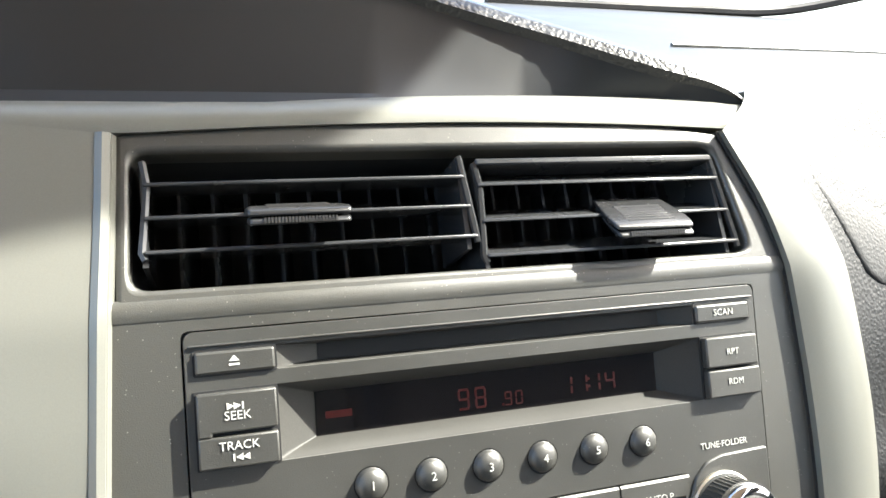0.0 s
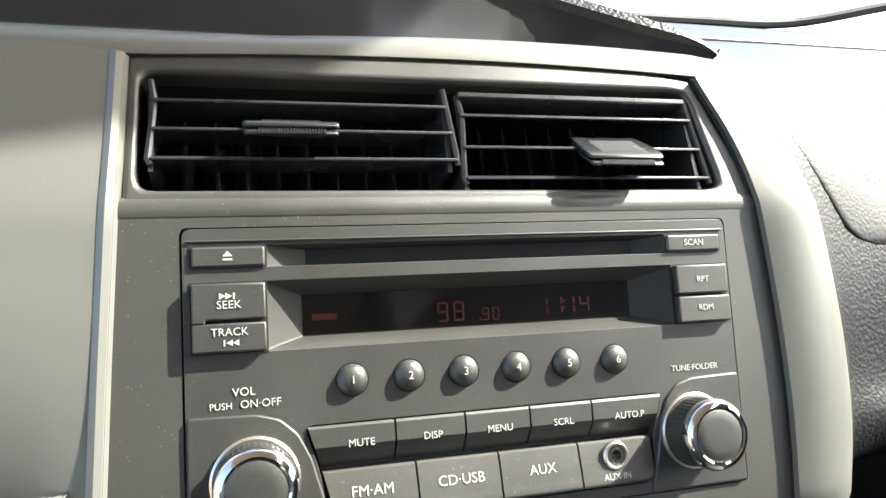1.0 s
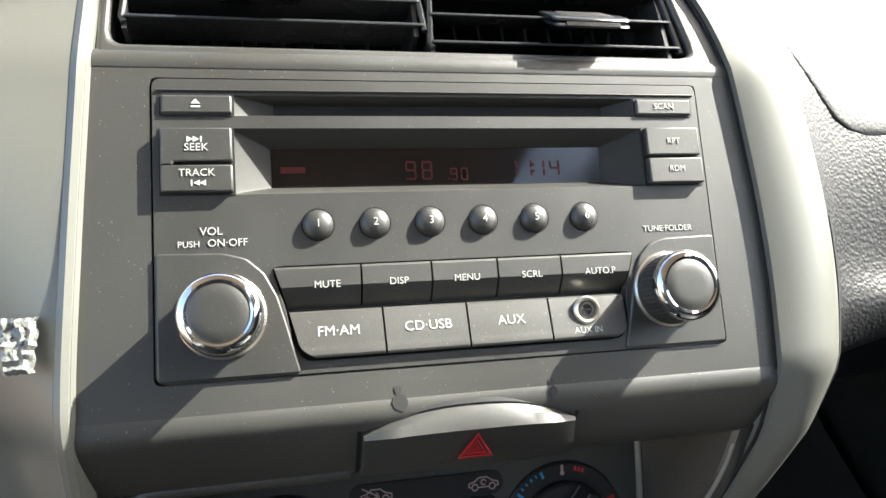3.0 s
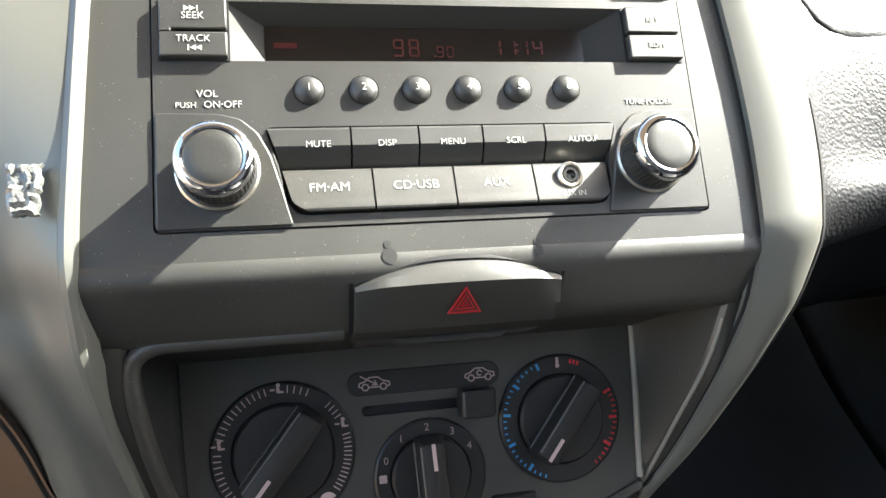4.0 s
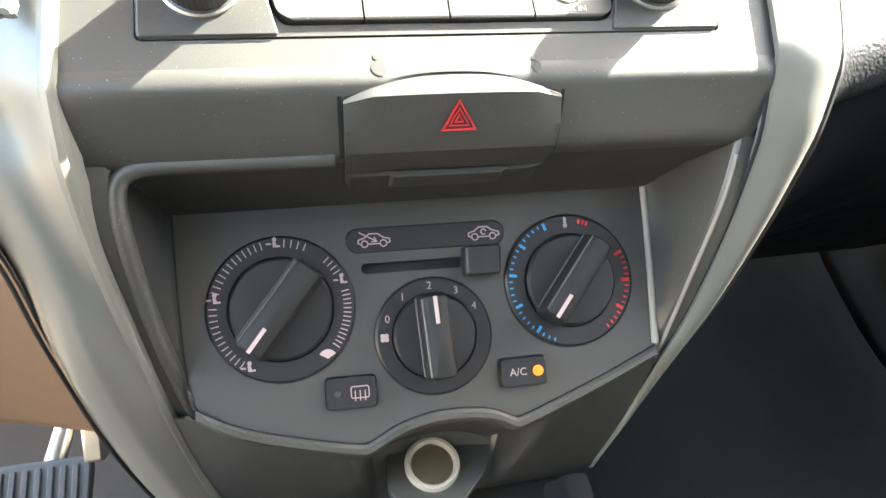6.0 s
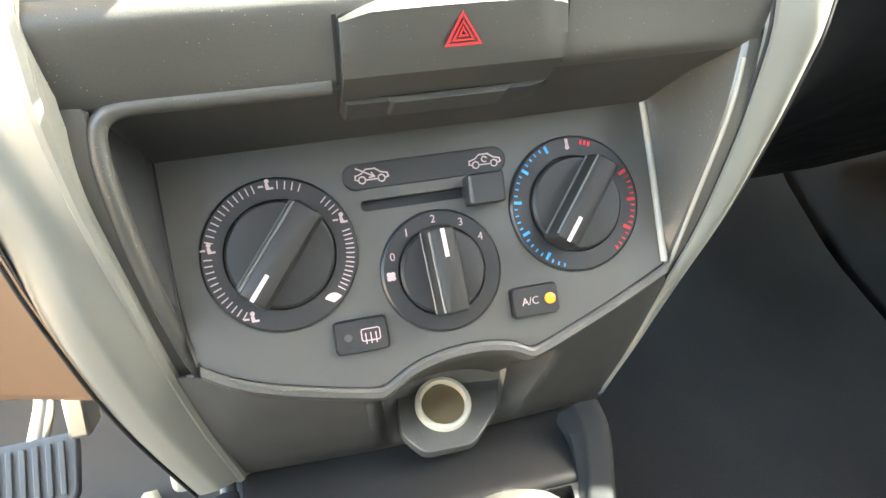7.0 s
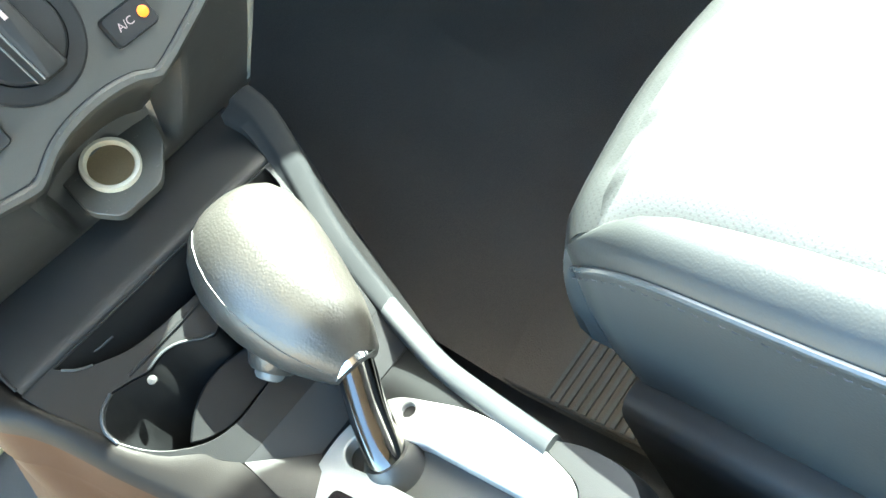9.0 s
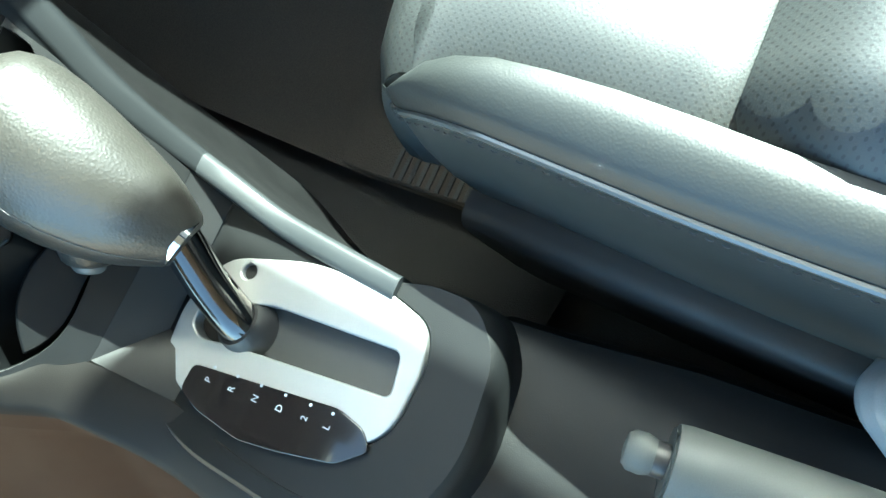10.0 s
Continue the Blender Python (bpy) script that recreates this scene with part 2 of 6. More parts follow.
def plate(bm, outer, holes, y0, y1):
    """A plate in x, z from y0 to y1 with holes through it."""
    edges, loops = [], []
    for pts in (outer, *holes):
        vs = [bm.verts.new((x, y0, z)) for x, z in pts]
        edges += [bm.edges.new((vs[i], vs[(i + 1) % len(vs)])) for i in range(len(vs))]
        loops.append(vs)
    bmesh.ops.triangle_fill(bm, use_beauty=True, use_dissolve=False, edges=edges)
    for vs in loops:
        b = [bm.verts.new((v.co.x, y1, v.co.z)) for v in vs]
        for i in range(len(vs)):
            j = (i + 1) % len(vs)
            bm.faces.new((vs[i], vs[j], b[j], b[i]))
    return bm


def loft(bm, rings, closed=True, cap0=False, cap1=False):
    rows = [[bm.verts.new(p) for p in ring] for ring in rings]
    k = len(rows[0])
    for a, b in zip(rows, rows[1:]):
        for i in range(k if closed else k - 1):
            j = (i + 1) % k
            bm.faces.new((a[i], a[j], b[j], b[i]))
    if cap0:
        bm.faces.new(rows[0][::-1])
    if cap1:
        bm.faces.new(rows[-1])
    return bm


def spline(pts, n=6):
    """A smooth line through the points."""
    v = [Vector(p) for p in pts]
    v = [v[0] * 2 - v[1]] + v + [v[-1] * 2 - v[-2]]
    out = []
    for i in range(1, len(v) - 2):
        p0, p1, p2, p3 = v[i - 1:i + 3]
        for j in range(n):
            t = j / n
            out.append(0.5 * ((2 * p1) + (p2 - p0) * t + (2 * p0 - 5 * p1 + 4 * p2 - p3) * t * t + (3 * p1 - p0 - 3 * p2 + p3) * t ** 3))
    out.append(v[-2])
    return out


def resample(pts, k):
    v = [Vector(p) for p in pts]
    d = [0.0]
    for a, b in zip(v, v[1:]):
        d.append(d[-1] + (b - a).length)
    out, i = [], 0
    for j in range(k):
        s = d[-1] * j / (k - 1)
        while i < len(v) - 2 and d[i + 1] < s:
            i += 1
        t = (s - d[i]) / max(1e-9, d[i + 1] - d[i])
        out.append(v[i].lerp(v[i + 1], min(1, max(0, t))))
    return out


def turned(bm, prof, x=0.0, z=0.0, n=40):
    """A body of revolution about the y axis through x, z: prof gives (radius, y)."""
    rings = []
    for r, y in prof:
        rings.append([Vector((x + r * math.cos(2 * math.pi * i / n), y, z + r * math.sin(2 * math.pi * i / n))) for i in range(n)])
    return loft(bm, rings, True, prof[0][0] > 1e-6, prof[-1][0] > 1e-6)


def tube(bm, pts, r, n=10):
    v = [Vector(p) for p in pts]
    rings = []
    for i, p in enumerate(v):
        d = (v[min(i + 1, len(v) - 1)] - v[max(i - 1, 0)]).normalized()
        u = d.orthogonal().normalized() if i == 0 else (u - d * u.dot(d)).normalized()
        w = d.cross(u)
        rr = r[i] if isinstance(r, (list, tuple)) else r
        rings.append([p + rr * (u * math.cos(2 * math.pi * k / n) + w * math.sin(2 * math.pi * k / n)) for k in range(n)])
    return loft(bm, rings, True, True, True)


def lettering(body, size, x, y, z, parent, material=None, name="lettering", lean=0.0, spin=0.0, wide=1.0, label=""):
    """Raised print in the x, z plane that faces -y, centred at x, z."""
    cu = bpy.data.curves.new(name, "FONT")
    cu.body, cu.size, cu.align_x, cu.align_y, cu.resolution_u, cu.extrude = body, size, "CENTER", "CENTER", 3, 0.00008
    cu.offset = -0.003 * size
    tmp = bpy.data.objects.new("tmp", cu)
    me = bpy.data.meshes.new_from_object(tmp)
    bpy.data.objects.remove(tmp)
    bpy.data.curves.remove(cu)
    me.transform(Matrix.Diagonal((wide, 1, 1, 1)))
    me.materials.clear()
    me.materials.append(material or M_WHITE)
    ob = new(name, me)
    ob.matrix_basis = pose(x, y, z, 90 + lean) @ pose(0, 0, 0, 0, 0, spin)
    ob.parent = parent
    if label:
        ob["label"] = label
    return ob


# ---- cabin shell ----
def slab(bm, pts, z0, z1):
    a = [bm.verts.new((x, y, z0)) for x, y in pts]
    b = [bm.verts.new((x, y, z1)) for x, y in pts]
    bm.faces.new(a[::-1])
    bm.faces.new(b)
    for i in range(len(pts)):
        j = (i + 1) % len(pts)
        bm.faces.new((a[i], a[j], b[j], b[i]))
    return bm


def structure(name, bm, material, label, category, bev=0.0):
    return tagged(part(name, bm, material, bev=bev), label, category, kind="structure")


structure("floor", slab(B(), [(-0.72, -1.5), (0.72, -1.5), (0.72, 0.75), (-0.72, 0.75)], -0.03, 0.0), M_CARPET, "dark grey carpeted car floor under the dashboard", "floor")
structure("wall_front", box(B(), -0.72, 0.72, 0.75, 0.79, -0.03, 0.72), M_CARPET, "dark carpeted bulkhead at the front of the footwell", "wall")
# unseen panel, added to keep sun off the driver carpet
structure("sun_leak_panel", box(B(), -0.72, 0.72, 0.47, 0.75, 0.70, 0.716), M_CARPET, "unseen panel added to stop sun leaking behind the dashboard", "wall")
structure("wall_rear", box(B(), -0.76, 0.76, -1.54, -1.5, -0.03, 1.4), M_SHELL, "plain lining that closes the cabin behind", "wall")
# unseen top edge set to 0.735 so its shadow covers the passenger floor
structure("wall_east", box(B(), 0.72, 0.76, -1.5, 0.79, -0.03, 0.735), M_DOOR, "dark plain door lining below the side window", "wall")
# driver door assumed open, so that light comes in low from outside
structure("wall_west", box(B(), -0.76, -0.72, -1.5, -0.62, -0.03, 0.70), M_SHELL, "plain lining behind the open driver door", "wall")
structure("sill_west", box(B(), -0.78, -0.70, -0.62, 0.79, -0.06, 0.05), M_CONSOLE, "dark sill under the open driver door", "sill", bev=0.01)
# unseen ground; its warm colour is chosen to bounce light inside
structure("ground", box(B(), -400, 400, -400, 400, -0.40, -0.34), M_GROUND, "unseen warm ground, tinted to bounce light into the car", "ground")
# unseen roof; its outline is cut to throw the shadow edge onto the dash
structure("ceiling", slab(B(), [(-0.76, -1.54), (0.54, -1.54), (0.54, -0.088), (0.615, -0.074), (0.640, -0.064), (0.655, -0.052), (0.665, -0.030), (0.665, 0.05), (-0.76, 0.05)], 1.40, 1.45), M_ROOF, "unseen roof lining, front edge cut to cast the dash shadow", "ceiling")

# unseen block, added to shade the driver side of the selector
sun_block = prism(B(), [(-1.5, 0.985), (-0.136, 0.985), (-0.136, 1.08), (-0.165, 1.40), (-1.5, 1.40)], 0.0, 0.03)
tagged(part("sun_block_east", sun_block, M_DOOR, m=pose(0.75, 0, 0, 0, 0, 90)), "unseen block added to keep sun off the selector's driver side", "window frame", kind="structure")

# ---- dashboard ----
dash = thing("dashboard", "car dashboard with a dark centre stack framed in silver paint", "dashboard", P)


def prof_y(z):
    """How far the stack's skin lies behind the radio's face at a height."""
    pts = ((-0.245, 0.195), (-0.218, 0.155), (-0.19, 0.12), (-0.15, 0.075), (-0.11, 0.035), (-0.085, 0.0125), (-0.06, 0.0), (0.057, 0.0), (0.115, 0.0113), (0.2, 0.028))
    for (a, p), (b, q) in zip(pts, pts[1:]):
        if z <= b:
            return p + (q - p) * (z - a) / (b - a)
    return 0.03


def on(x, z, lift=0.0):
    return Vector((x, prof_y(z) - lift, z))


# the silver surround: inner edge against the stack, crown, outer edge
IN_L = [(-0.0955, -0.216), (-0.1075, -0.176), (-0.1165, -0.130), (-0.1215, -0.098), (-0.1235, -0.055), (-0.1220, -0.008), (-0.1195, 0.044), (-0.1175, 0.083), (-0.1165, 0.1105)]
IN_R = [(0.0995, 0.1105), (0.1125, 0.076), (0.1190, 0.026), (0.1215, -0.020), (0.1200, -0.062), (0.1160, -0.103), (0.1080, -0.140), (0.0970, -0.168), (0.0815, -0.210)]
OUT_L = [(-0.119, -0.222), (-0.137, -0.180), (-0.148, -0.138), (-0.156, -0.103), (-0.185, -0.060), (-0.235, -0.008), (-0.285, 0.044), (-0.30, 0.083), (-0.30, 0.13)]
OUT_R = [(0.127, 0.131), (0.1475, 0.080), (0.1570, 0.028), (0.1595, -0.018), (0.1545, -0.056), (0.1430, -0.093), (0.1262, -0.134), (0.1105, -0.161), (0.0805, -0.214)]


def band(ins, outs, crown, steps=7, k=60, drop=0.012, ease=0, sweep=0.0):
    """A rounded strip between two edges on the stack's skin."""
    a, b = resample(spline([(x, z, 0) for x, z in ins]), k), resample(spline([(x, z, 0) for x, z in outs]), k)
    rings = []
    for n, (p, q) in enumerate(zip(a, b)):
        w = min(1.0, n / ease) if ease else 1.0
        w = w * w * (3 - 2 * w)
        ring = [on(p.x + (0.0022 if sweep else 0.0), p.y, -0.0045)]
        for i in range(steps + 1):
            t = i / steps
            m = p.lerp(q, t)
            ring.append(on(m.x, m.y, w * (crown * math.sin(math.pi * min(1, 0.12 + t * 0.88)) ** 0.6 - drop * t ** 6) + (1 - w) * (0.0032 - 0.0135 * t ** 2.2) + (0.0055 * min(t / 0.5, (1 - t) / 0.5) * max(0.0, min(1.0, (-0.085 - m.y) / 0.05)) if sweep else 0.0) - sweep * min(1.0, 3.5 * t) * max(0.0, 1 - abs(m.y + 0.065) / 0.095) ** 1.5))
        ring.append(on(q.x, q.y, -drop - 0.03))
        rings.append(ring)
    return rings


surround = part("silver_surround_side", loft(B(), band(IN_R, OUT_R, 0.006, ease=14), False), M_SILVER, dash, "satin silver painted trim strip")
part("silver_surround_side", loft(B(), band(IN_L, OUT_L, 0.005, steps=12, drop=0.004, sweep=0.020), False), M_SILVER, dash, "wide satin silver painted trim panel")
for nm, line_e, dx, rr, mt, lab in (("silver_bead", IN_R, 0.0016, 0.0013, M_SILVER, "thin raised silver bead beside the stack"), ("trim_gap", IN_R, -0.0004, 0.0008, M_VOID, "dark joint beside the stack"), ("trim_gap", IN_L, 0.0002, 0.0007, M_VOID, "dark joint beside the stack"), ("edge_bead", IN_L, -0.0024, 0.0029, M_SILVER, "rounded bright edge of the silver panel"), ("outer_gap", OUT_R, 0.0012, 0.0016, M_VOID, "dark joint between silver strip and pad")):
    part(nm, tube(B(), [on(p.x + dx, p.y, {"s": 0.0012, "t": -0.0002, "o": -0.0095, "e": 0.0012}[nm[0]]) for p in resample(spline([(x, z, 0) for x, z in line_e]), 60)][22 if nm[0] == "o" else 0:52 if line_e is IN_R else 60], rr, 8), mt, dash, lab)
# above the vents the silver rolls back to the black hood
rings = []
for i in range(49):
    t = i / 48
    x = -0.30 + t * 0.422
    zi = 0.1112 + 0.0033 * max(0.0, 1 - (x / 0.11) ** 2)
    zo = 0.1245 + 0.0035 * max(0.0, 1 - ((x - 0.03) / 0.10) ** 2)
    back = max(0.0, x - 0.105)                                     # the end tucks in behind the side strip
    zi -= 0.9 * back
    ring = [Vector((x, prof_y(zi) + 0.008 + 0.4 * back, zi)), Vector((x, prof_y(zi) - 0.0012 + 0.4 * back, zi))]
    for j in range(1, 7):
        u = j / 6
        ring.append(Vector((x, prof_y(zi) - 0.0015 + 0.4 * back * (1 - u) + 0.020 * u ** 2.2, zi + (zo - zi) * math.sin(u * math.pi / 2))))
    ring.append(Vector((x, prof_y(zi) + 0.055, zo - 0.002)))
    rings.append(ring)
part("silver_surround_top", loft(B(), rings, False), M_SILVER, dash, "satin silver band above the vents")

# the stack: a skin from below the vents down to the lip, open for the radio
RX, RZ0, RZ1 = 0.1005, -0.0495, 0.0512
hole = rrect(-RX, RX, RZ0, RZ1, 0.002, 2)
left = [(x, z) for x, z in IN_L if -0.06 < z < 0.06]
right = [(x, z) for x, z in IN_R if -0.06 < z < 0.06]
outer = [(-0.1234, -0.0595), (0.1202, -0.0595), (0.1215, -0.020), (0.1190, 0.026), (0.1165, 0.0572), (-0.1190, 0.0572), (-0.1195, 0.044), (-0.1220, -0.008)]
part("stack_panel", plate(B(), outer, [hole], 0.0, 0.012), M_PANEL, dash, "dark grey stack fascia with dust specks")
part("stack_bridge", loft(B(), [[on(x, z, lift) for x in [-0.1180 + 0.2335 * i / 20 for i in range(21)]] for z, lift in ((0.0548, 0.0002), (0.0560, 0.0004), (0.0572, 0.0005), (0.0586, 0.0005), (0.0604, 0.0003), (0.0612, -0.0004))], False), M_PANEL, dash, angle=60)
# rolled ledge below the radio, down to the lip over the climate panel
rings = []
for i in range(41):
    x = -0.1232 + 0.2432 * i / 40
    ring = []
    for z, y in ((-0.0585, 0.0006), (-0.0594, -0.00002), (-0.0640, 0.0), (-0.0660, 0.0005), (-0.0680, 0.0018), (-0.0700, 0.0036), (-0.0760, 0.0095), (-0.080, 0.0137), (-0.0830, 0.0172), (-0.0843, 0.0200), (-0.0846, 0.0230), (-0.0840, 0.030)):
        ring.append(Vector((x * (1 - 0.10 * ((-0.0596 - z) / 0.03) ** 2 * 0.3), y, z)))
    rings.append(ring)
part("stack_ledge", loft(B(), rings, False), M_PANEL, dash, "rolled dark grey ledge with dried drip marks")
for x, z, r in ((-0.024, -0.0605, 0.0026), (-0.0245, -0.0565, 0.0013), (0.030, -0.0615, 0.0018), (0.0295, -0.058, 0.0012), (-0.044, -0.065, 0.0009)):
    bm = B()
    pts = [(x + r * (0.85 + 0.25 * random.random()) * math.cos(a), z + r * (1.0 + 0.25 * random.random()) * math.sin(a)) for a in [k * math.pi / 5 for k in range(10)]]
    prism(bm, pts, -0.00025 + (0.0007 if z < -0.0615 else 0), 0.002)
    part("drip_stain", bm, M_KEY, dash, "dried dark drip mark")

# recess round the climate panel: roof, cheeks and chin
ACI = P.inverted() @ AC


def acp(x, w, y=0.0):
    return ACI @ Vector((x, y, w))


AC_TOP = [(-0.1048, 0.0535), (0.0962, 0.0550)]
AC_L = [(-0.1048, 0.0535), (-0.1040, 0.020), (-0.1025, -0.008), (-0.0995, -0.0245)]
AC_R = [(0.0962, 0.0550), (0.0955, 0.020), (0.0945, -0.0165)]
AC_B = [(-0.0995, -0.0245), (-0.085, -0.0325), (-0.064, -0.0390), (-0.0365, -0.0450), (-0.030, -0.0435), (-0.0225, -0.0395), (-0.012, -0.0362), (0.0, -0.0348), (0.012, -0.0352), (0.0215, -0.0372), (0.0270, -0.0400), (0.0310, -0.0408), (0.045, -0.0362), (0.070, -0.0268), (0.0945, -0.0165)]
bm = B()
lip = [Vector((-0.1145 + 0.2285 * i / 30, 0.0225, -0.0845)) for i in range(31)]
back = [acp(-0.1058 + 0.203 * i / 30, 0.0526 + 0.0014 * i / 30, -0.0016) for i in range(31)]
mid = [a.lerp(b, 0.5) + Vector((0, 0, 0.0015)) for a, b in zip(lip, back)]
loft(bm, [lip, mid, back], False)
# darker copy of the stack plastic; the recess's shade is in the colour
part("recess_roof", bm, M_RECESS_SHADE, dash, "recess roof, its shade put into the darker colour")


def skin_at(x, z, lift=0.0):
    """The stack's skin beside the recess, eased back to the ledge's lip at its top."""
    u = max(0.0, min(1.0, (z + 0.112) / 0.028))
    return on(x, z, lift - 0.0075 * u * u)


for side, edge, rim, bez in (
        ("l", AC_L, [(-0.1140, -0.0835), (-0.1128, -0.105), (-0.1108, -0.125), (-0.1072, -0.145), (-0.1035, -0.160), (-0.1008, -0.1665)], [(x, z) for x, z in IN_L if z < -0.05]),
        ("r", AC_R, [(0.1137, -0.0825), (0.1080, -0.106), (0.1027, -0.132), (0.0985, -0.154), (0.0960, -0.1605)], [(x, z) for x, z in IN_R if z < -0.05])):
    a = resample(spline([acp(x, w) for x, w in edge]), 28)
    e = resample(spline([skin_at(x, z) for x, z in rim]), 28)
    zs = [p.z for p in e]
    bl = spline([(x, 0, z) for x, z in sorted(bez, key=lambda q: -q[1])], 10)
    s = -1 if side == "l" else 1
    wall, skin = [], []
    for p, q, z in zip(a, e, zs):
        bx = min(bl, key=lambda v: abs(v.z - z)).x + 0.004 * s
        d = p - q
        skin.append([skin_at(bx, z, -0.003)] + [skin_at(q.x + (bx - q.x) * t, z, 0.0006 * math.sin(math.pi * t)) for t in (0.9, 0.6, 0.3, 0.08)] + [q + Vector((0, 0.0006, 0)), q + d.normalized() * 0.0016 + Vector((-0.0004 * s, 0, 0))])
        wall.append([q + d.normalized() * 0.0012, q + d * 0.35, q + d * 0.8, p + Vector((0.0012 * s, -0.0016, 0)), p])
    # left skin and cheek take darker plastics: shade put into the colour
    part("stack_skin", loft(B(), skin, False), M_PANEL if side == "r" else M_CLIMATE, dash)
    if side == "r":
        # pale tube stands for the highlight along this edge
        part("recess_edge", tube(B(), [p + Vector((0.0006, -0.0002, 0)) for p in e[2:]], 0.0009, 8), M_EDGE, dash, "recess edge with its highlight painted pale")
    part("recess_cheek", loft(B(), wall, False), M_RECESS_SHADE if side == "l" else M_PANEL, dash)
rim_l = [Vector((x, 0.0212, -0.0836)) for x in (-0.040, -0.060, -0.080, -0.096)] + [Vector((-0.1045, 0.0214, -0.0842)), Vector((-0.1105, 0.0222, -0.0870)), Vector((-0.1130, 0.0252, -0.0930))] + [skin_at(x, z, -0.0016) for x, z in ((-0.1126, -0.105), (-0.1108, -0.125), (-0.1072, -0.145), (-0.1035, -0.160), (-0.1012, -0.1660))]
part("recess_rim", tube(B(), spline(rim_l, 6), 0.0032, 12), M_PANEL, dash, "rounded rim of the recess")
# same plastic as the panel; the pale colour is its painted highlight
part("recess_rib", tube(B(), spline([acp(0.0962, 0.0535, -0.0004), acp(0.0957, 0.020, -0.0006), acp(0.0947, -0.0155, -0.0004)], 6), 0.0016, 10), M_EDGE, dash, "thin raised rib beside the climate panel, highlight painted pale")
gap = resample(spline([acp(x, w, -0.0003) for x, w in AC_L + AC_B[1:]], 4), 90)
part("panel_gap", tube(B(), gap, 0.00045, 6), M_VOID, dash)
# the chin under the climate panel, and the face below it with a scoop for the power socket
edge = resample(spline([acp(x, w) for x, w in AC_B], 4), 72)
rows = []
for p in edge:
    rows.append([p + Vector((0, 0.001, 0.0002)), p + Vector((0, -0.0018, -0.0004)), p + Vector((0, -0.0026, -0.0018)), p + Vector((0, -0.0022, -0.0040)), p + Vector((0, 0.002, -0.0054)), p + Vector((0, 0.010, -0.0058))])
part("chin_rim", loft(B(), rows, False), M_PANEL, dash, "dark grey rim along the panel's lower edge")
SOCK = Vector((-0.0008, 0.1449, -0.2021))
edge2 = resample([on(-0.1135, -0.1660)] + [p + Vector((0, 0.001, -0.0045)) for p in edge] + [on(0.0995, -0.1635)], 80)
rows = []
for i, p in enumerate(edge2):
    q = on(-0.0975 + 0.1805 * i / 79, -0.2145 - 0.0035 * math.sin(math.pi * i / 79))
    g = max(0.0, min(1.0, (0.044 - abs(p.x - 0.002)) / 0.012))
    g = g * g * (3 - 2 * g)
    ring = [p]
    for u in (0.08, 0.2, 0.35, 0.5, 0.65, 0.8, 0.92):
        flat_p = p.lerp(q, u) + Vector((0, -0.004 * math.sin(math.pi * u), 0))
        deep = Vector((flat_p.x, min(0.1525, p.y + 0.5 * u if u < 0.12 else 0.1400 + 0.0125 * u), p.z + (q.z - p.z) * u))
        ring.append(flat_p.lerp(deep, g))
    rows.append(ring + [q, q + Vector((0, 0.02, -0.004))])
# darker than the stack: the undercut's shade is put into the colour
part("lower_fascia", loft(B(), rows, False), M_KEY, dash, "undercut fascia around the power socket, shade put into its colour")

# dash top: black hood with a grained ridge, valley behind the silver, and the passenger side
W2P = P.inverted()


def wp(x, y, z):
    return W2P @ Vector((x, y, z))


rid = spline([(-0.30, 0.085, 0.800), (-0.16, 0.095, 0.802), (-0.06, 0.098, 0.788), (0.0, 0.096, 0.7728), (0.0476, 0.085, 0.7605), (0.0863, 0.070, 0.7492), (0.110, 0.061, 0.7425), (0.131, 0.055, 0.7350)])
rows = []
for i, p in enumerate(rid):
    s = max(0.0, i / (len(rid) - 1) - 0.72) / 0.28
    e = 0.020 * s * s
    p = p - Vector((0, 0, 0.010 * s ** 4))
    k = 1 - 0.75 * s
    rows.append([wp(p.x, min(0.062, p.y - 0.004), min(0.728, p.z - 0.013 * k)), wp(p.x, min(0.075, p.y - 0.003), min(0.735, p.z - 0.012 * k)), wp(p.x + 0.002, p.y - 0.006 * k, p.z - 0.007 * k), wp(p.x, p.y - 0.0075 * k, p.z - 0.003 * k), wp(p.x, p.y - 0.004 * k, p.z + 0.001 * k), wp(p.x, p.y + 0.004, p.z + 0.003 * k), wp(p.x + 0.012 * (1 - s), p.y + 0.03, p.z + 0.006 - e), wp(p.x + 0.05 * (1 - s), p.y + 0.12, p.z + 0.004 - 1.6 * e), wp(p.x + 0.10, 0.42, 0.765 - 2 * e)])
part("hood_face", loft(B(), [r[:3] for r in rows], False), M_HOODFACE, dash, "smooth black face under the hood")
part("dash_hood", loft(B(), [r[2:] for r in rows], False), M_DASH, dash, "black grained hood along the dash top")
rows = []
for p in spline([(0.090, 0.060, 0.7335), (0.118, 0.0620, 0.7352), (0.124, 0.0720, 0.7352), (0.148, 0.0840, 0.7352), (0.208, 0.1000, 0.7312), (0.338, 0.1120, 0.7312), (0.72, 0.1220, 0.7312)]):
    rows.append([wp(p.x, p.y, p.z), wp(p.x, p.y + 0.02, p.z + 0.004), wp(p.x + 0.01, p.y + 0.08, p.z + 0.017), wp(p.x + 0.01, 0.25, 0.763), wp(p.x + 0.015, 0.38, 0.788), wp(p.x + 0.02, 0.55, 0.818)])
part("dash_top", loft(B(), rows, False), M_DASHSM, dash, "smooth grey dash top beneath the windscreen")
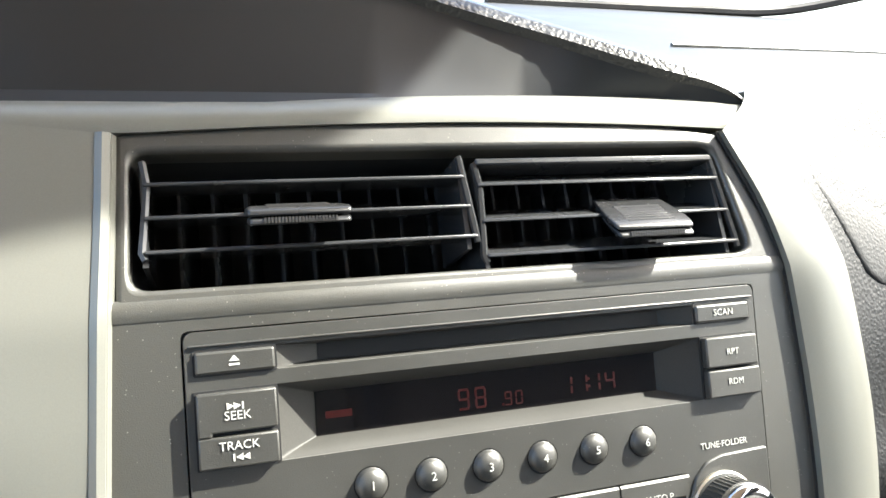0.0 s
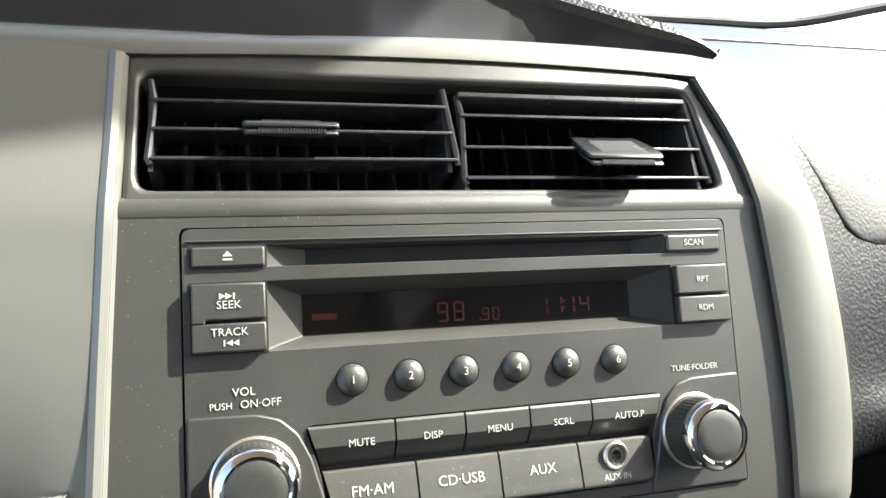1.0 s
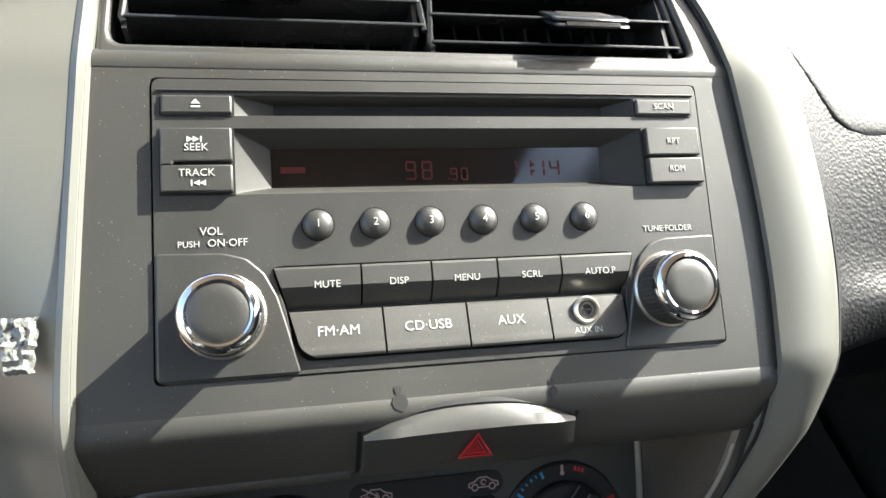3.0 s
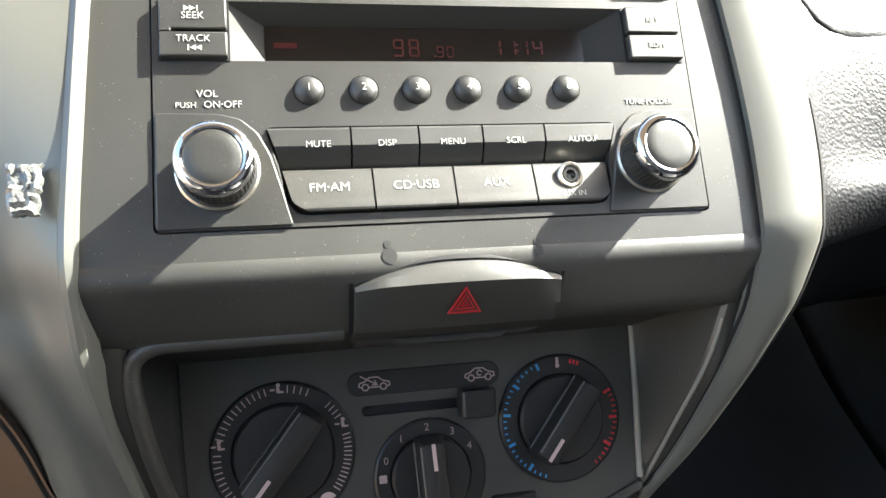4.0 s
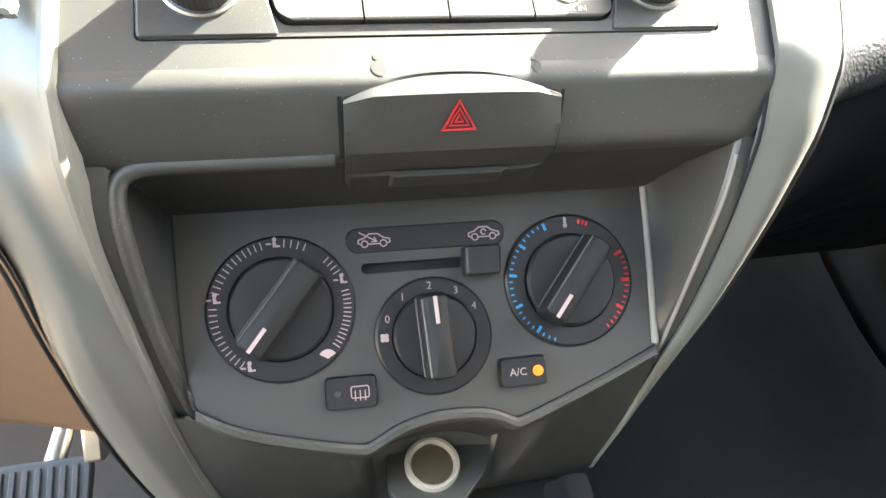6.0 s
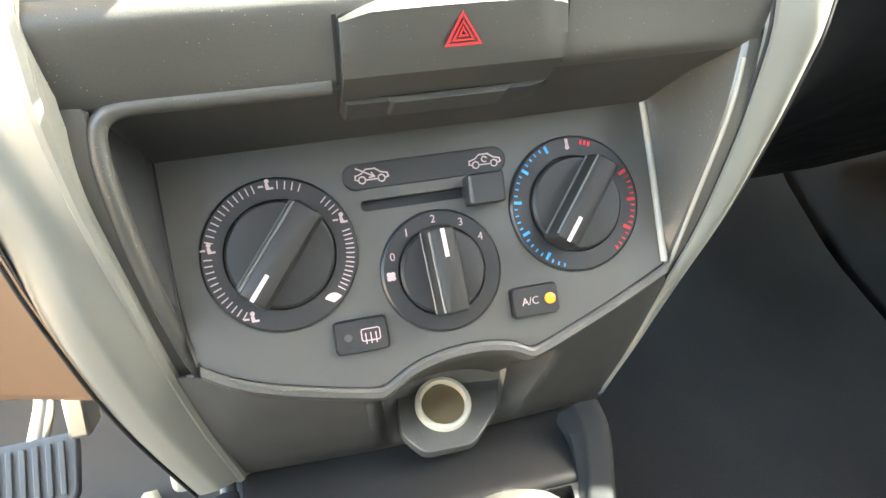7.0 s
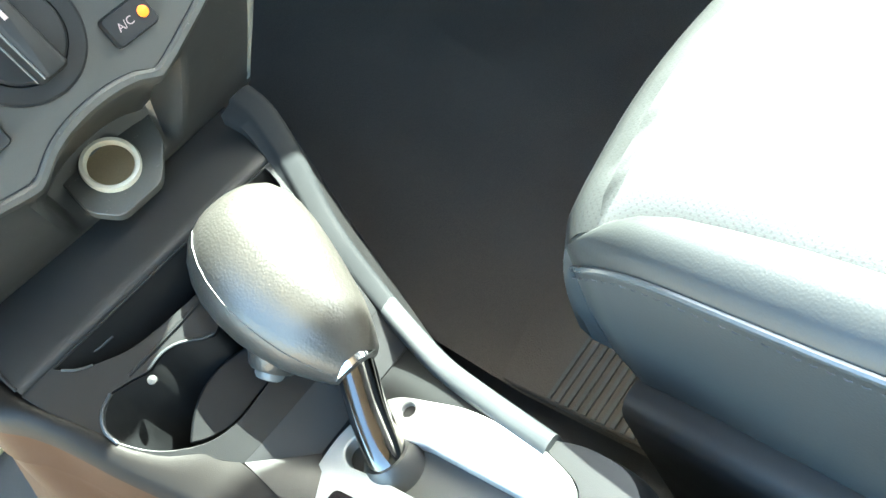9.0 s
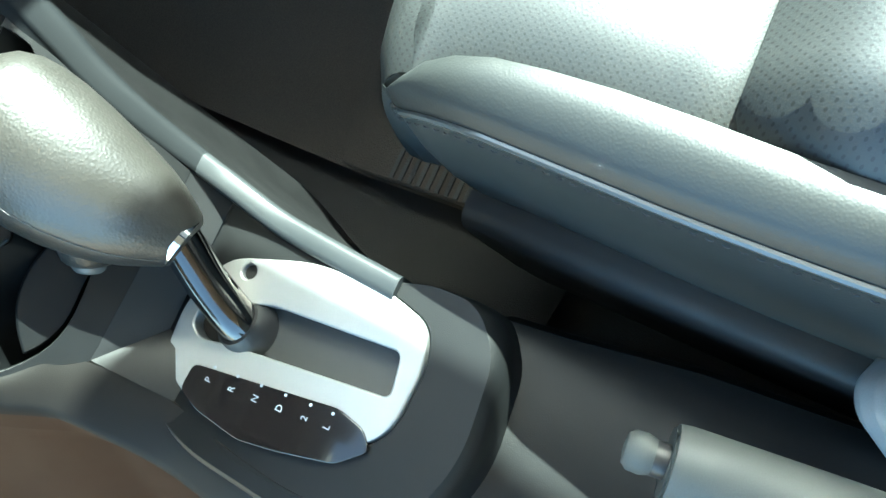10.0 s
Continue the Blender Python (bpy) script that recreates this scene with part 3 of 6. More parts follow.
# pale tube: the seam's highlight is put into its colour
part("top_seam", tube(B(), spline([wp(0.23, 0.262, 0.7665), wp(0.34, 0.266, 0.7668), wp(0.50, 0.266, 0.7668), wp(0.66, 0.262, 0.7665)], 6), 0.0016, 8), M_TRIM, dash, "seam across the dash top, its highlight painted pale")
part("screen_seal", tube(B(), spline([wp(0.20, 0.552, 0.820), wp(0.45, 0.550, 0.822), wp(0.58, 0.546, 0.826), wp(0.70, 0.52, 0.850)], 6), 0.006, 8), M_VOID, dash, "black rubber seal at the foot of the windscreen")
# the passenger side of the dash: a grained pad with a rolled lower lip, and a panel set back below it, blackened for
# the shade
out = resample(spline([on(x, z, -0.012) for x, z in OUT_R], 5), 48)


def side_row(p, t, back=0.0, drop=0.0):
    w = P @ p
    c = (max(0.0, t - 0.62) / 0.38) ** 1.3
    g = 0.052 * math.sin(math.pi * max(0.0, min(1.0, (t - 0.08) / 0.62)))
    k = max(0.0, min(1.0, (-0.020 - p.z) / 0.050))
    k = 0.34 * k * k * (3 - 2 * k)
    row = [p + Vector((0, back, drop))]
    for dx, dy in ((0.006, 0.010), (0.03, 0.022 + 0.06 * c), (0.06, 0.030 - 0.2 * g + 0.14 * c), (0.09, 0.038 - 0.4 * g + 0.22 * c), (0.22, 0.045 - g + 0.36 * c), (0.56, 0.05 - g + 0.40 * c)):
        row.append(W2P @ Vector((min(0.72, w.x + dx), w.y + dy + back, w.z - 0.004 * min(1.0, dx / 0.06) + k * min(dx, 0.12) + drop)))
    return row


upper = [(i, p) for i, p in enumerate(out) if p.z > -0.071]
rows = [side_row(p, i / 47) for i, p in upper]
li, lp = upper[-1]
rows += [side_row(lp, li / 47, 0.0025, -0.0046), side_row(lp, li / 47, 0.0070, -0.0076), side_row(lp, li / 47, 0.0125, -0.0084), side_row(lp, li / 47, 0.024, -0.0060)]
part("dash_pad", loft(B(), rows, False), M_DASHR, dash, "black grained pad on the passenger side")
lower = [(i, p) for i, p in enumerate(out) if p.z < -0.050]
part("under_dash", loft(B(), [side_row(p, i / 47, 0.020) for i, p in lower], False), M_UNDER_SHADE, dash, "panel set back under the pad, shade put into its black")


def side_at(x, z, lift):
    """A point on the grained pad at a height and a distance from its inner edge, lifted off it."""
    i = next(k for k in range(len(out) - 1) if out[k].z >= z >= out[k + 1].z)
    p = out[i].lerp(out[i + 1], (out[i].z - z) / (out[i].z - out[i + 1].z))
    row = side_row(p, (i + (out[i].z - z) / (out[i].z - out[i + 1].z)) / 47)
    for a, b in zip(row, row[1:]):
        if a.x <= p.x + x <= b.x:
            q = a.lerp(b, (p.x + x - a.x) / (b.x - a.x))
            return Vector((p.x + x, q.y - lift, z))
    return Vector((p.x + x, row[-1].y - lift, z))


rows = []
for j in range(19):
    v = j / 18
    z = 0.1230 - 0.0825 * v
    x0 = 0.0270 + 0.016 * v ** 1.5 + 0.014 * max(0.0, (v - 0.84) / 0.16) ** 3
    f = 1 - 0.9 * max(0.0, (v - 0.94) / 0.06)
    rows.append([side_at(x0, z, -0.0015), side_at(x0 + 0.0010, z, 0.0006 * f)] + [side_at(x0 + 0.0030 + 0.34 * (i / 20) ** 1.6, z, 0.0014 * f) for i in range(21)])
rows.append([p + Vector((0, 0.0020, -0.0012)) for p in rows[-1]])
part("airbag_cover", loft(B(), rows, False), M_COVER, dash, "smoother cover set almost flush in the grained pad", angle=70)

# knee panel on the driver's side, left of the silver
rows = []
out = resample(spline([on(x, z, -0.006) for x, z in [(-0.1385, -0.172)] + OUT_L[2:5]], 5), 30)
for i, p in enumerate(out):
    w = P @ p
    rows.append([p, W2P @ Vector((w.x - 0.004, w.y + 0.012, w.z)), W2P @ Vector((w.x - 0.05, w.y + 0.03, w.z + 0.004)), W2P @ Vector((w.x - 0.20, w.y + 0.05, w.z + 0.01)), W2P @ Vector((-0.72, w.y + 0.06, w.z + 0.02))])
# the tan includes warm light from below, put into the colour
part("knee_panel", loft(B(), rows, False), M_KNEE, dash, "lower dash panel above the pedals, warm light in its tan")
seam_l = resample(spline([on(x, z, -0.005) for x, z in OUT_L[:5]], 5), 40)
part("knee_seam", tube(B(), [p + Vector((-0.001, -0.002, 0)) for p in seam_l], 0.0009, 8), M_VOID, dash, "dark seam beside the silver trim")
part("knee_crease", tube(B(), [wp(-0.1850 + 0.0245 * u, 0.0475 + 0.0253 * u, 0.4785 - 0.0535 * u) for u in (0, 0.25, 0.5, 0.75, 1)], 0.0010, 6), M_VOID, dash, "dark joint line across the lower panel")
part("knee_lip", loft(B(), [[q + Vector((0, d, h)) for q in rows[0]] for d, h in ((0, 0.0005), (0.004, -0.002), (0.02, -0.003), (0.12, 0.01))], False), M_KNEE, dash, "rounded lower lip of the panel")
part("trim_tab", prism(B(), rounded([(-0.009, -0.010), (0.010, -0.010), (0.012, 0.014), (-0.010, 0.016)], 0.0045), 0.0, 0.012), M_EDGE, dash, "pale plastic tab under the trim", m=W2P @ pose(-0.126, 0.118, 0.361, -8), bev=0.003)
bm = B()
rnd = random.Random(5)
grid = []
for j in range(13):
    v = j / 12
    x0, x1 = -0.1432 + 0.0010 * rnd.random() + 0.0015 * v, -0.1330 + 0.0014 * rnd.random() - 0.0012 * v
    grid.append([Vector((x0 + (x1 - x0) * i / 8, -0.0052 - 0.0022 * rnd.random() * (0.25 if i in (0, 8) or j in (0, 12) else 1.0), -0.0265 - 0.0165 * v + 0.0006 * rnd.random())) for i in range(9)])
loft(bm, grid, False)
edge_v = [e for e in bm.edges if e.is_boundary]
for v in [q for q in bmesh.ops.extrude_edge_only(bm, edges=edge_v)["geom"] if isinstance(q, bmesh.types.BMVert)]:
    v.co.y = -0.0030
tape = tagged(part("tape_scrap", bm, M_TAPE, m=P, angle=25), "crumpled scrap of clear tape stuck on silver trim", "tape")

# ---- hazard switch ----
hz = thing("hazard_switch", "dark grey hazard warning switch with a red triangle, under the radio", "switch", P)
N = 24
arc, crease, mid, low2, low3 = [], [], [], [], []
for i in range(N + 1):
    u = i / N
    x = -0.0365 + 0.0745 * u
    k = 1 - abs(2 * u - 1) ** 2.4
    arc.append(Vector((x, 0.0035 - 0.0035 * k, -0.0702 + 0.0072 * k)))
    crease.append(Vector((x, 0.0015 - 0.0042 * min(1, 8 * min(u, 1 - u)), -0.0722 + 0.0008 * k)))
    mid.append(Vector((x, 0.0060, -0.0800)))
    low2.append(Vector((x, 0.0140, -0.0852)))
    low3.append(Vector((x * 0.99, 0.030, -0.0866)))
rows_h = [[p + Vector((0, 0.008, 0)) for p in arc], arc, [a.lerp(c, 0.5) + Vector((0, -0.0007, 0.0004)) for a, c in zip(arc, crease)], crease, [c.lerp(m, 0.12) + Vector((0, 0.0002, 0)) for c, m in zip(crease, mid)], mid, low2, low3]
bm = loft(B(), rows_h, False)
for i in (0, N):
    edge_p = [r[i] for r in rows_h[1:]]
    loft(bm, [edge_p, [Vector((p.x, 0.034, p.z)) for p in edge_p]], False)
part("rocker", bm, M_RADIO, hz, "dark grey rocker", angle=24)
bm = B()
loft(bm, [[p + Vector((0, 0.0004, 0.0027)) for p in arc], [p + Vector((0, -0.0008, 0.0002)) for p in arc]], False)
part("gap_line", bm, M_VOID, hz)
LEDGE = ((-0.0690, 0.0026), (-0.072, 0.0055), (-0.076, 0.0095), (-0.080, 0.0137), (-0.0830, 0.0172), (-0.0845, 0.0200))
for x in (-0.0377, 0.0392):
    part("gap_line", loft(B(), [[Vector((x - 0.0007, y - 0.0003, z)), Vector((x + 0.0007, y - 0.0003, z))] for z, y in LEDGE], False), M_VOID, hz)
# darker plastic: shade below the rocker is put into the colour
part("switch_base", prism(B(), rounded([(-0.0365, -0.0840), (0.0380, -0.0840), (0.0375, -0.0868), (0.0310, -0.0882), (-0.0350, -0.0882)], 0.0012), 0.0300, 0.046), M_RECESS_SHADE, hz, "plate under the rocker, shade put into its colour", bev=0.0012)


def tri_ring(bm, s, w, y):
    o = [(-s, -s * 0.62), (s, -s * 0.62), (0, s * 1.1)]
    i = [(x * (1 - w), z * (1 - w)) for x, z in o]
    return plate(bm, o, [i], y - 0.0002, y + 0.0004)


tm = Matrix.Translation((0.0017, 0.0034, -0.0780)) @ pose(0, 0, 0, 38)
for s, w in ((0.0062, 0.20), (0.0038, 0.24), (0.0018, 0.5)):
    part("warning_triangle", tri_ring(B(), s, w, -0.0006), M_HAZ, hz, "red outlined warning triangle", m=tm)
tray = tagged(part("coin_tray_lip", prism(B(), rounded([(-0.021, -0.0872), (0.024, -0.0872), (0.021, -0.0894), (-0.019, -0.0894)], 0.0009), 0.0290, 0.042), M_KEY, m=P, bev=0.0008), "dark grey pull lip of a small tray below the hazard switch", "tray")

# ---- air vents ----
def air_vent(x0, x1a, x1b, ztop, slats, tabx, tilt, label, framed):
    v = thing("air_vent", label, "air vent", PV, group="centre air vents")
    for z in slats:
        bm = B()
        xe = x1a + (x1b - x1a) * (0.105 - z) / 0.042
        box(bm, x0, xe, 0.0, 0.016, z - 0.0008, z + 0.0008)
        for q in bm.verts:
            q.co.z += -tilt * q.co.y
            if q.co.y < 0.001:
                q.co.z = z + (q.co.z - z) * 0.8
        part("slat", bm, M_SLAT, v, bev=0.0004)
    for k in range(9):
        x = x0 + (x1a - x0) * (k + 0.5) / 9
        bm = box(B(), x - 0.0006, x + 0.0006, 0.034, 0.056, 0.068, 0.105)
        for q in bm.verts:
            q.co.x += 0.25 * (q.co.y - 0.022)
        part("vane", bm, M_SLAT, v)
    for xx, yy in ((x0, 0.001), (x1a, 0.001)):
        bm = B()
        zz = sorted(slats)
        pts = []
        for i, z in enumerate([zz[0] - 0.002] + zz + [ztop]):
            dx = (x1b - x1a) * (0.105 - z) / 0.042 if xx == x1a else -0.001 * math.sin(i * 1.6)
            pts.append((xx + dx, 0.0015, z))
        tube(bm, pts, 0.0012, 6)
        part("end_bar", bm, M_SLAT, v)
        box(bm := B(), xx - 0.0008, xx + 0.0008, 0.002, 0.03, zz[0] - 0.004, ztop)
        part("end_plate", bm, M_SLAT, v)
    if framed:
        part("top_bar", box(B(), x0, x1a, -0.0005, 0.012, ztop - 0.0012, ztop + 0.0012), M_SLAT, v, bev=0.0006)
    zc = slats[1]
    tab = None
    lean = -0.95 if framed else -0.42
    for dz, hh, grow in ((0.0013, 0.0013, 1.0), (-0.0016, 0.0011, 0.97)):
        rows = []
        for y, h, wd in ((0.006, 0.6, 0.0138), (0.001, 0.8, 0.0150), (-0.005, 1.0, 0.0160), (-0.0078, 1.0, 0.0158), (-0.0090, 0.75, 0.0153), (-0.0094, 0.35, 0.0147)):
            h, z, wd = h * hh, zc + dz - lean * y, wd * grow
            rows.append([Vector((px, y, pz)) for px, pz in rrect(tabx - wd, tabx + wd, z - h, z + h, h * 0.8, 4)])
        shell = part("tab_shell" if tab else "thumb_tab", loft(B(), rows, True, True, True), M_TAB, tab or v, "ribbed black thumb tab")
        tab = tab or shell
    zf = zc - 0.0014 + lean * 0.009
    for k in range(22):
        xx = tabx - 0.0105 + 0.021 * k / 21
        part("rib", box(B(), xx - 0.0003, xx + 0.0003, -0.0099, -0.0088, zf - 0.0009, zf + 0.0009), M_TAB, tab)
    for k in range(7):
        yy = -0.0075 + 0.0013 * k
        zt = zc + 0.0026 - lean * yy
        part("rib", box(B(), tabx - 0.0095, tabx + 0.0095, yy - 0.0003, yy + 0.0003, zt - 0.0004, zt + 0.0003), M_TAB, tab)
    return v


air_vent(-0.1090, -0.0085, -0.0045, 0.1035, [0.0960, 0.0855, 0.0750], -0.0645, -0.14, "black louvred air vent turned downwards with a thumb tab", False)
air_vent(-0.0030, 0.0935, 0.0985, 0.1010, [0.0928, 0.0800, 0.0678], 0.0570, -0.46, "black louvred air vent facing up with a framed grille", True)
vo = [(-0.1175, 0.0576), (0.1165, 0.0576), (0.1125, 0.076), (0.0990, 0.1110)] + [(x, 0.1128 + 0.0033 * (1 - (x / 0.11) ** 2)) for x in (0.075, 0.05, 0.025, 0.0, -0.025, -0.05, -0.075, -0.10)] + [(-0.1165, 0.1122)]
vh = rounded([(-0.1135, 0.0640), (0.1025, 0.0635), (0.0950, 0.1062), (-0.1125, 0.1062)], 0.006)
vf = part("vent_fascia", plate(B(), vo, [vh], 0.0, 0.010), M_PANEL, dash, "dark grey vent fascia", m=W2P @ PV, bev=0.0020, seg=4)
part("vent_cavity", loft(B(), [[Vector((x, 0.0095, z)) for x, z in vh], [Vector((x * 0.99, 0.055, 0.085 + (z - 0.085) * 0.95)) for x, z in vh]], True, False, True), M_VOID, dash, "black duct mouth", m=W2P @ PV)

# ---- radio ----
radio = thing("car_radio", "dark grey car radio with disc slot, two knobs, white lettering", "car radio", P)
DH = [(-0.0755, 0.0110), (0.0750, 0.0110), (0.0750, 0.0335), (-0.0755, 0.0335)]      # display well
SH = [(-0.0745, 0.0380), (0.0728, 0.0380), (0.0728, 0.0452), (-0.0745, 0.0452)]      # disc slot
LB = [(-0.0640, -0.0135), (0.0660, -0.0135), (0.0613, -0.0285), (0.0612, -0.0390), (0.0580, -0.0450), (-0.0545, -0.0450), (-0.0580, -0.0390), (-0.0595, -0.0285)]   # key field
face = rrect(-0.0998, 0.0998, -0.0490, 0.0507, 0.0025, 3)
part("faceplate", plate(B(), face, [rounded(DH, 0.001, 2), rounded(SH, 0.001, 2), rounded(LB, 0.003, 3)], -0.0004, 0.012), M_RADIO, radio, bev=0.0006)


def funnel(outer, inner, y):
    a = [Vector((x, 0.0, z)) for x, z in rounded(outer, 0.001, 2)]
    b = [Vector((x, y, z)) for x, z in rounded(inner, 0.0004, 2)]
    return loft(B(), [a, b], True)


GI = [(-0.0625, 0.0150), (0.0608, 0.0150), (0.0608, 0.0287), (-0.0625, 0.0287)]
part("display_well", funnel(DH, GI, 0.0085), M_WELL, radio, "sloping grey display surround")
disp = part("display", prism(B(), GI, 0.0082, 0.011), M_GLASS, radio, "near black display window")
SEGS = {"0": "abcdef", "1": "bc", "4": "bcfg", "8": "abcdefg", "9": "abcdfg"}


def digit(ch, h, x, z):
    """One lit numeral of the display, in separate strokes."""
    w, t, q = h * 0.26, h * 0.055, h * 0.5
    bars = {"a": (-w, w, q - t, q + t), "g": (-w, w, -t, t), "d": (-w, w, -q - t, -q + t), "f": (-w - t, -w + t, 0.06 * h, q - 0.06 * h), "b": (w - t, w + t, 0.06 * h, q - 0.06 * h), "e": (-w - t, -w + t, -q + 0.06 * h, -0.06 * h), "c": (w - t, w + t, -q + 0.06 * h, -0.06 * h)}
    for k in SEGS[ch]:
        a, b, c, d = bars[k]
        part("lit_segment", box(B(), x + a, x + b, 0.0079, 0.0081, z + c, z + d), M_RED, disp, "dim red lit stroke")


for s, size, x, z in (("98", 0.0088, -0.0105, 0.0205), ("90", 0.0058, 0.0045, 0.0190), ("11", 0.0088, 0.0280, 0.0208), ("14", 0.0088, 0.0390, 0.0208)):
    for i, ch in enumerate(s):
        digit(ch, size * 0.72, x + (i - 0.5) * size * 0.68, z)
for x, z in ((0.0005, 0.0172), (0.0335, 0.0196), (0.0335, 0.0222)):
    part("segment_dot", box(B(), x - 0.0004, x + 0.0004, 0.0079, 0.0081, z - 0.0004, z + 0.0004), M_RED, disp)
part("segment_bar", box(B(), -0.0595, -0.0510, 0.0079, 0.0081, 0.0200, 0.0222), M_RED, disp)
SI = [(-0.0610, 0.0388), (0.0625, 0.0388), (0.0625, 0.0440), (-0.0610, 0.0440)]
part("slot_mouth", funnel(SH, SI, 0.0065), M_WELL, radio)
part("disc_slot", prism(B(), SI, 0.0063, 0.012), M_VOID, radio, "black compact disc slot")
part("slot_ridge", prism(B(), [(-0.0985, 0.0462), (0.0985, 0.0462), (0.0985, 0.0470), (-0.0985, 0.0470)], -0.0012, 0.001), M_RADIO, radio, bev=0.0004)
part("key_field", prism(B(), rounded(LB, 0.003, 3), 0.004, 0.012), M_VOID, radio)


def key(name, pts, y0=-0.0016, bev=0.0007, label=""):
    k = part(name, prism(B(), pts, y0, 0.006), M_RADIO, radio, label, bev=bev)
    cx, cz = sum(p[0] for p in pts) / len(pts), sum(p[1] for p in pts) / len(pts)
    part("key_gap", prism(B(), [(x + 0.0006 * (1 if x > cx else -1), z + 0.0006 * (1 if z > cz else -1)) for x, z in pts], -0.0007, 0.001), M_VOID, k)
    return k


def icon(name, polys, y, parent, material=None, label="", m=None):
    bm = B()
    for p in polys:
        prism(bm, p, y - 0.0001, y + 0.0002)
    return part(name, bm, material or M_WHITE, parent, label, m=m)


def bar_tri(x, z, s, way):
    return [(x - way * s * 0.6, z - s * 0.6), (x + way * s * 0.6, z), (x - way * s * 0.6, z + s * 0.6)]


k = key("eject_key", rrect(-0.0970, -0.0745, 0.0383, 0.0448, 0.0008), label="eject key with a white arrow")
icon("eject_mark", [[(-0.0876, 0.0417), (-0.0846, 0.0417), (-0.0861, 0.0434)], [(-0.0876, 0.0404), (-0.0846, 0.0404), (-0.0846, 0.0410), (-0.0876, 0.0410)]], -0.0017, k)
k = key("scan_key", rrect(0.0735, 0.0965, 0.0385, 0.0448, 0.0008))
lettering("SCAN", 0.0033, 0.0850, -0.0018, 0.0417, k)
k = key("seek_key", [(-0.0972, 0.0204), (-0.0932, 0.0204), (-0.0932, 0.0217), (-0.0748, 0.0217), (-0.0748, 0.0330), (-0.0972, 0.0330)], -0.0034, 0.0006, "seek key")
lettering("SEEK", 0.0036, -0.0860, -0.0036, 0.0262, k)
icon("seek_mark", [bar_tri(-0.0879, 0.0290, 0.0017, 1), bar_tri(-0.0860, 0.0290, 0.0017, 1), [(-0.0847, 0.0280), (-0.0842, 0.0280), (-0.0842, 0.0300), (-0.0847, 0.0300)]], -0.0035, k)
k = key("track_key", [(-0.0972, 0.0115), (-0.0748, 0.0115), (-0.0748, 0.0205), (-0.0972, 0.0205)], -0.0034, 0.0006, "track key")
lettering("TRACK", 0.0035, -0.0860, -0.0036, 0.0177, k)
icon("track_mark", [bar_tri(-0.0861, 0.0144, 0.0016, -1), bar_tri(-0.0842, 0.0144, 0.0016, -1), [(-0.0879, 0.0134), (-0.0874, 0.0134), (-0.0874, 0.0154), (-0.0879, 0.0154)]], -0.0035, k)
k = key("repeat_key", [(0.0752, 0.0222), (0.0972, 0.0222), (0.0972, 0.0330), (0.0752, 0.0330)], -0.0034, 0.0006)
lettering("RPT", 0.0031, 0.0862, -0.0036, 0.0275, k)
k = key("random_key", [(0.0752, 0.0115), (0.0976, 0.0115), (0.0976, 0.0212), (0.0752, 0.0212)], -0.0034, 0.0006)
lettering("RDM", 0.0031, 0.0866, -0.0036, 0.0168, k)

for i in range(6):
    x = -0.048 + 0.0192 * i
    bm = turned(B(), [(0.0051, 0.001), (0.0051, -0.0006)] + [(0.0049 * math.cos(a), -0.0008 - 0.0026 * math.sin(a)) for a in [j * math.pi / 14 for j in range(7)]] + [(0.0004, -0.0034)], x, 0.0, 28)
    d = part("preset_button", bm, M_RADIO, radio, "domed preset button")
    lettering(str(i + 1), 0.0038, x, -0.0035, 0.0, d)
    part("button_well", turned(B(), [(0.0056, -0.0004), (0.0052, -0.0004)], x, 0.0, 28), M_VOID, d)

# corner plates under the knobs
KL = [(-0.0994, -0.0080), (-0.0785, -0.0085), (-0.0715, -0.0105), (-0.0660, -0.0155), (-0.0620, -0.0235), (-0.0590, -0.0345), (-0.0555, -0.0486), (-0.0994, -0.0486)]
KR = [(0.0994, -0.0486), (0.0590, -0.0486), (0.0625, -0.0345), (0.0648, -0.0235), (0.0678, -0.0155), (0.0725, -0.0108), (0.0790, -0.0090), (0.0994, -0.0085)]
for nm, pts in (("volume_plate", KL), ("tune_plate", KR)):
    part(nm, prism(B(), rounded(pts, 0.0012, 2), -0.0013, 0.003), M_RADIO, radio, bev=0.0006)


def knob(x, z, name, label):
    kb = part(name, turned(B(), [(0.0131, -0.0010), (0.0131, -0.0026), (0.0120, -0.0030), (0.0119, -0.0120), (0.0115, -0.0130)], x, z, 56), M_KEY, radio, label)
    part("skirt_ring", turned(B(), [(0.0138, -0.0011), (0.0138, -0.0022), (0.0131, -0.0027), (0.0124, -0.0022)], x, z, 56), M_METAL, kb, "thin satin ring")
    part("chrome_ring", turned(B(), [(0.0115, -0.0118), (0.0124, -0.0124), (0.0126, -0.0142), (0.0123, -0.0156), (0.0112, -0.0167), (0.0100, -0.0171), (0.0093, -0.0168), (0.0091, -0.0150)], x, z, 56), M_CHROME, kb, "polished chrome ring")
    part("cap", turned(B(), [(0.0093, -0.0150), (0.0092, -0.0164), (0.0086, -0.0168), (0.0050, -0.0170), (0.0005, -0.0170)], x, z, 56), M_RADIO, kb, "matt grey cap")
    for i in range(44):
        a = 2 * math.pi * i / 44
        bm = box(B(), -0.0003, 0.0003, -0.0118, -0.0032, 0.01165, 0.0123)
        bmesh.ops.transform(bm, matrix=Matrix.Translation((x, 0, z)) @ Matrix.Rotation(a, 4, "Y"), verts=bm.verts[:])
        part("grip_rib", bm, M_KEY, kb)
    return kb


knob(-0.0795, -0.0288, "volume_knob", "grey volume knob with chrome ring")
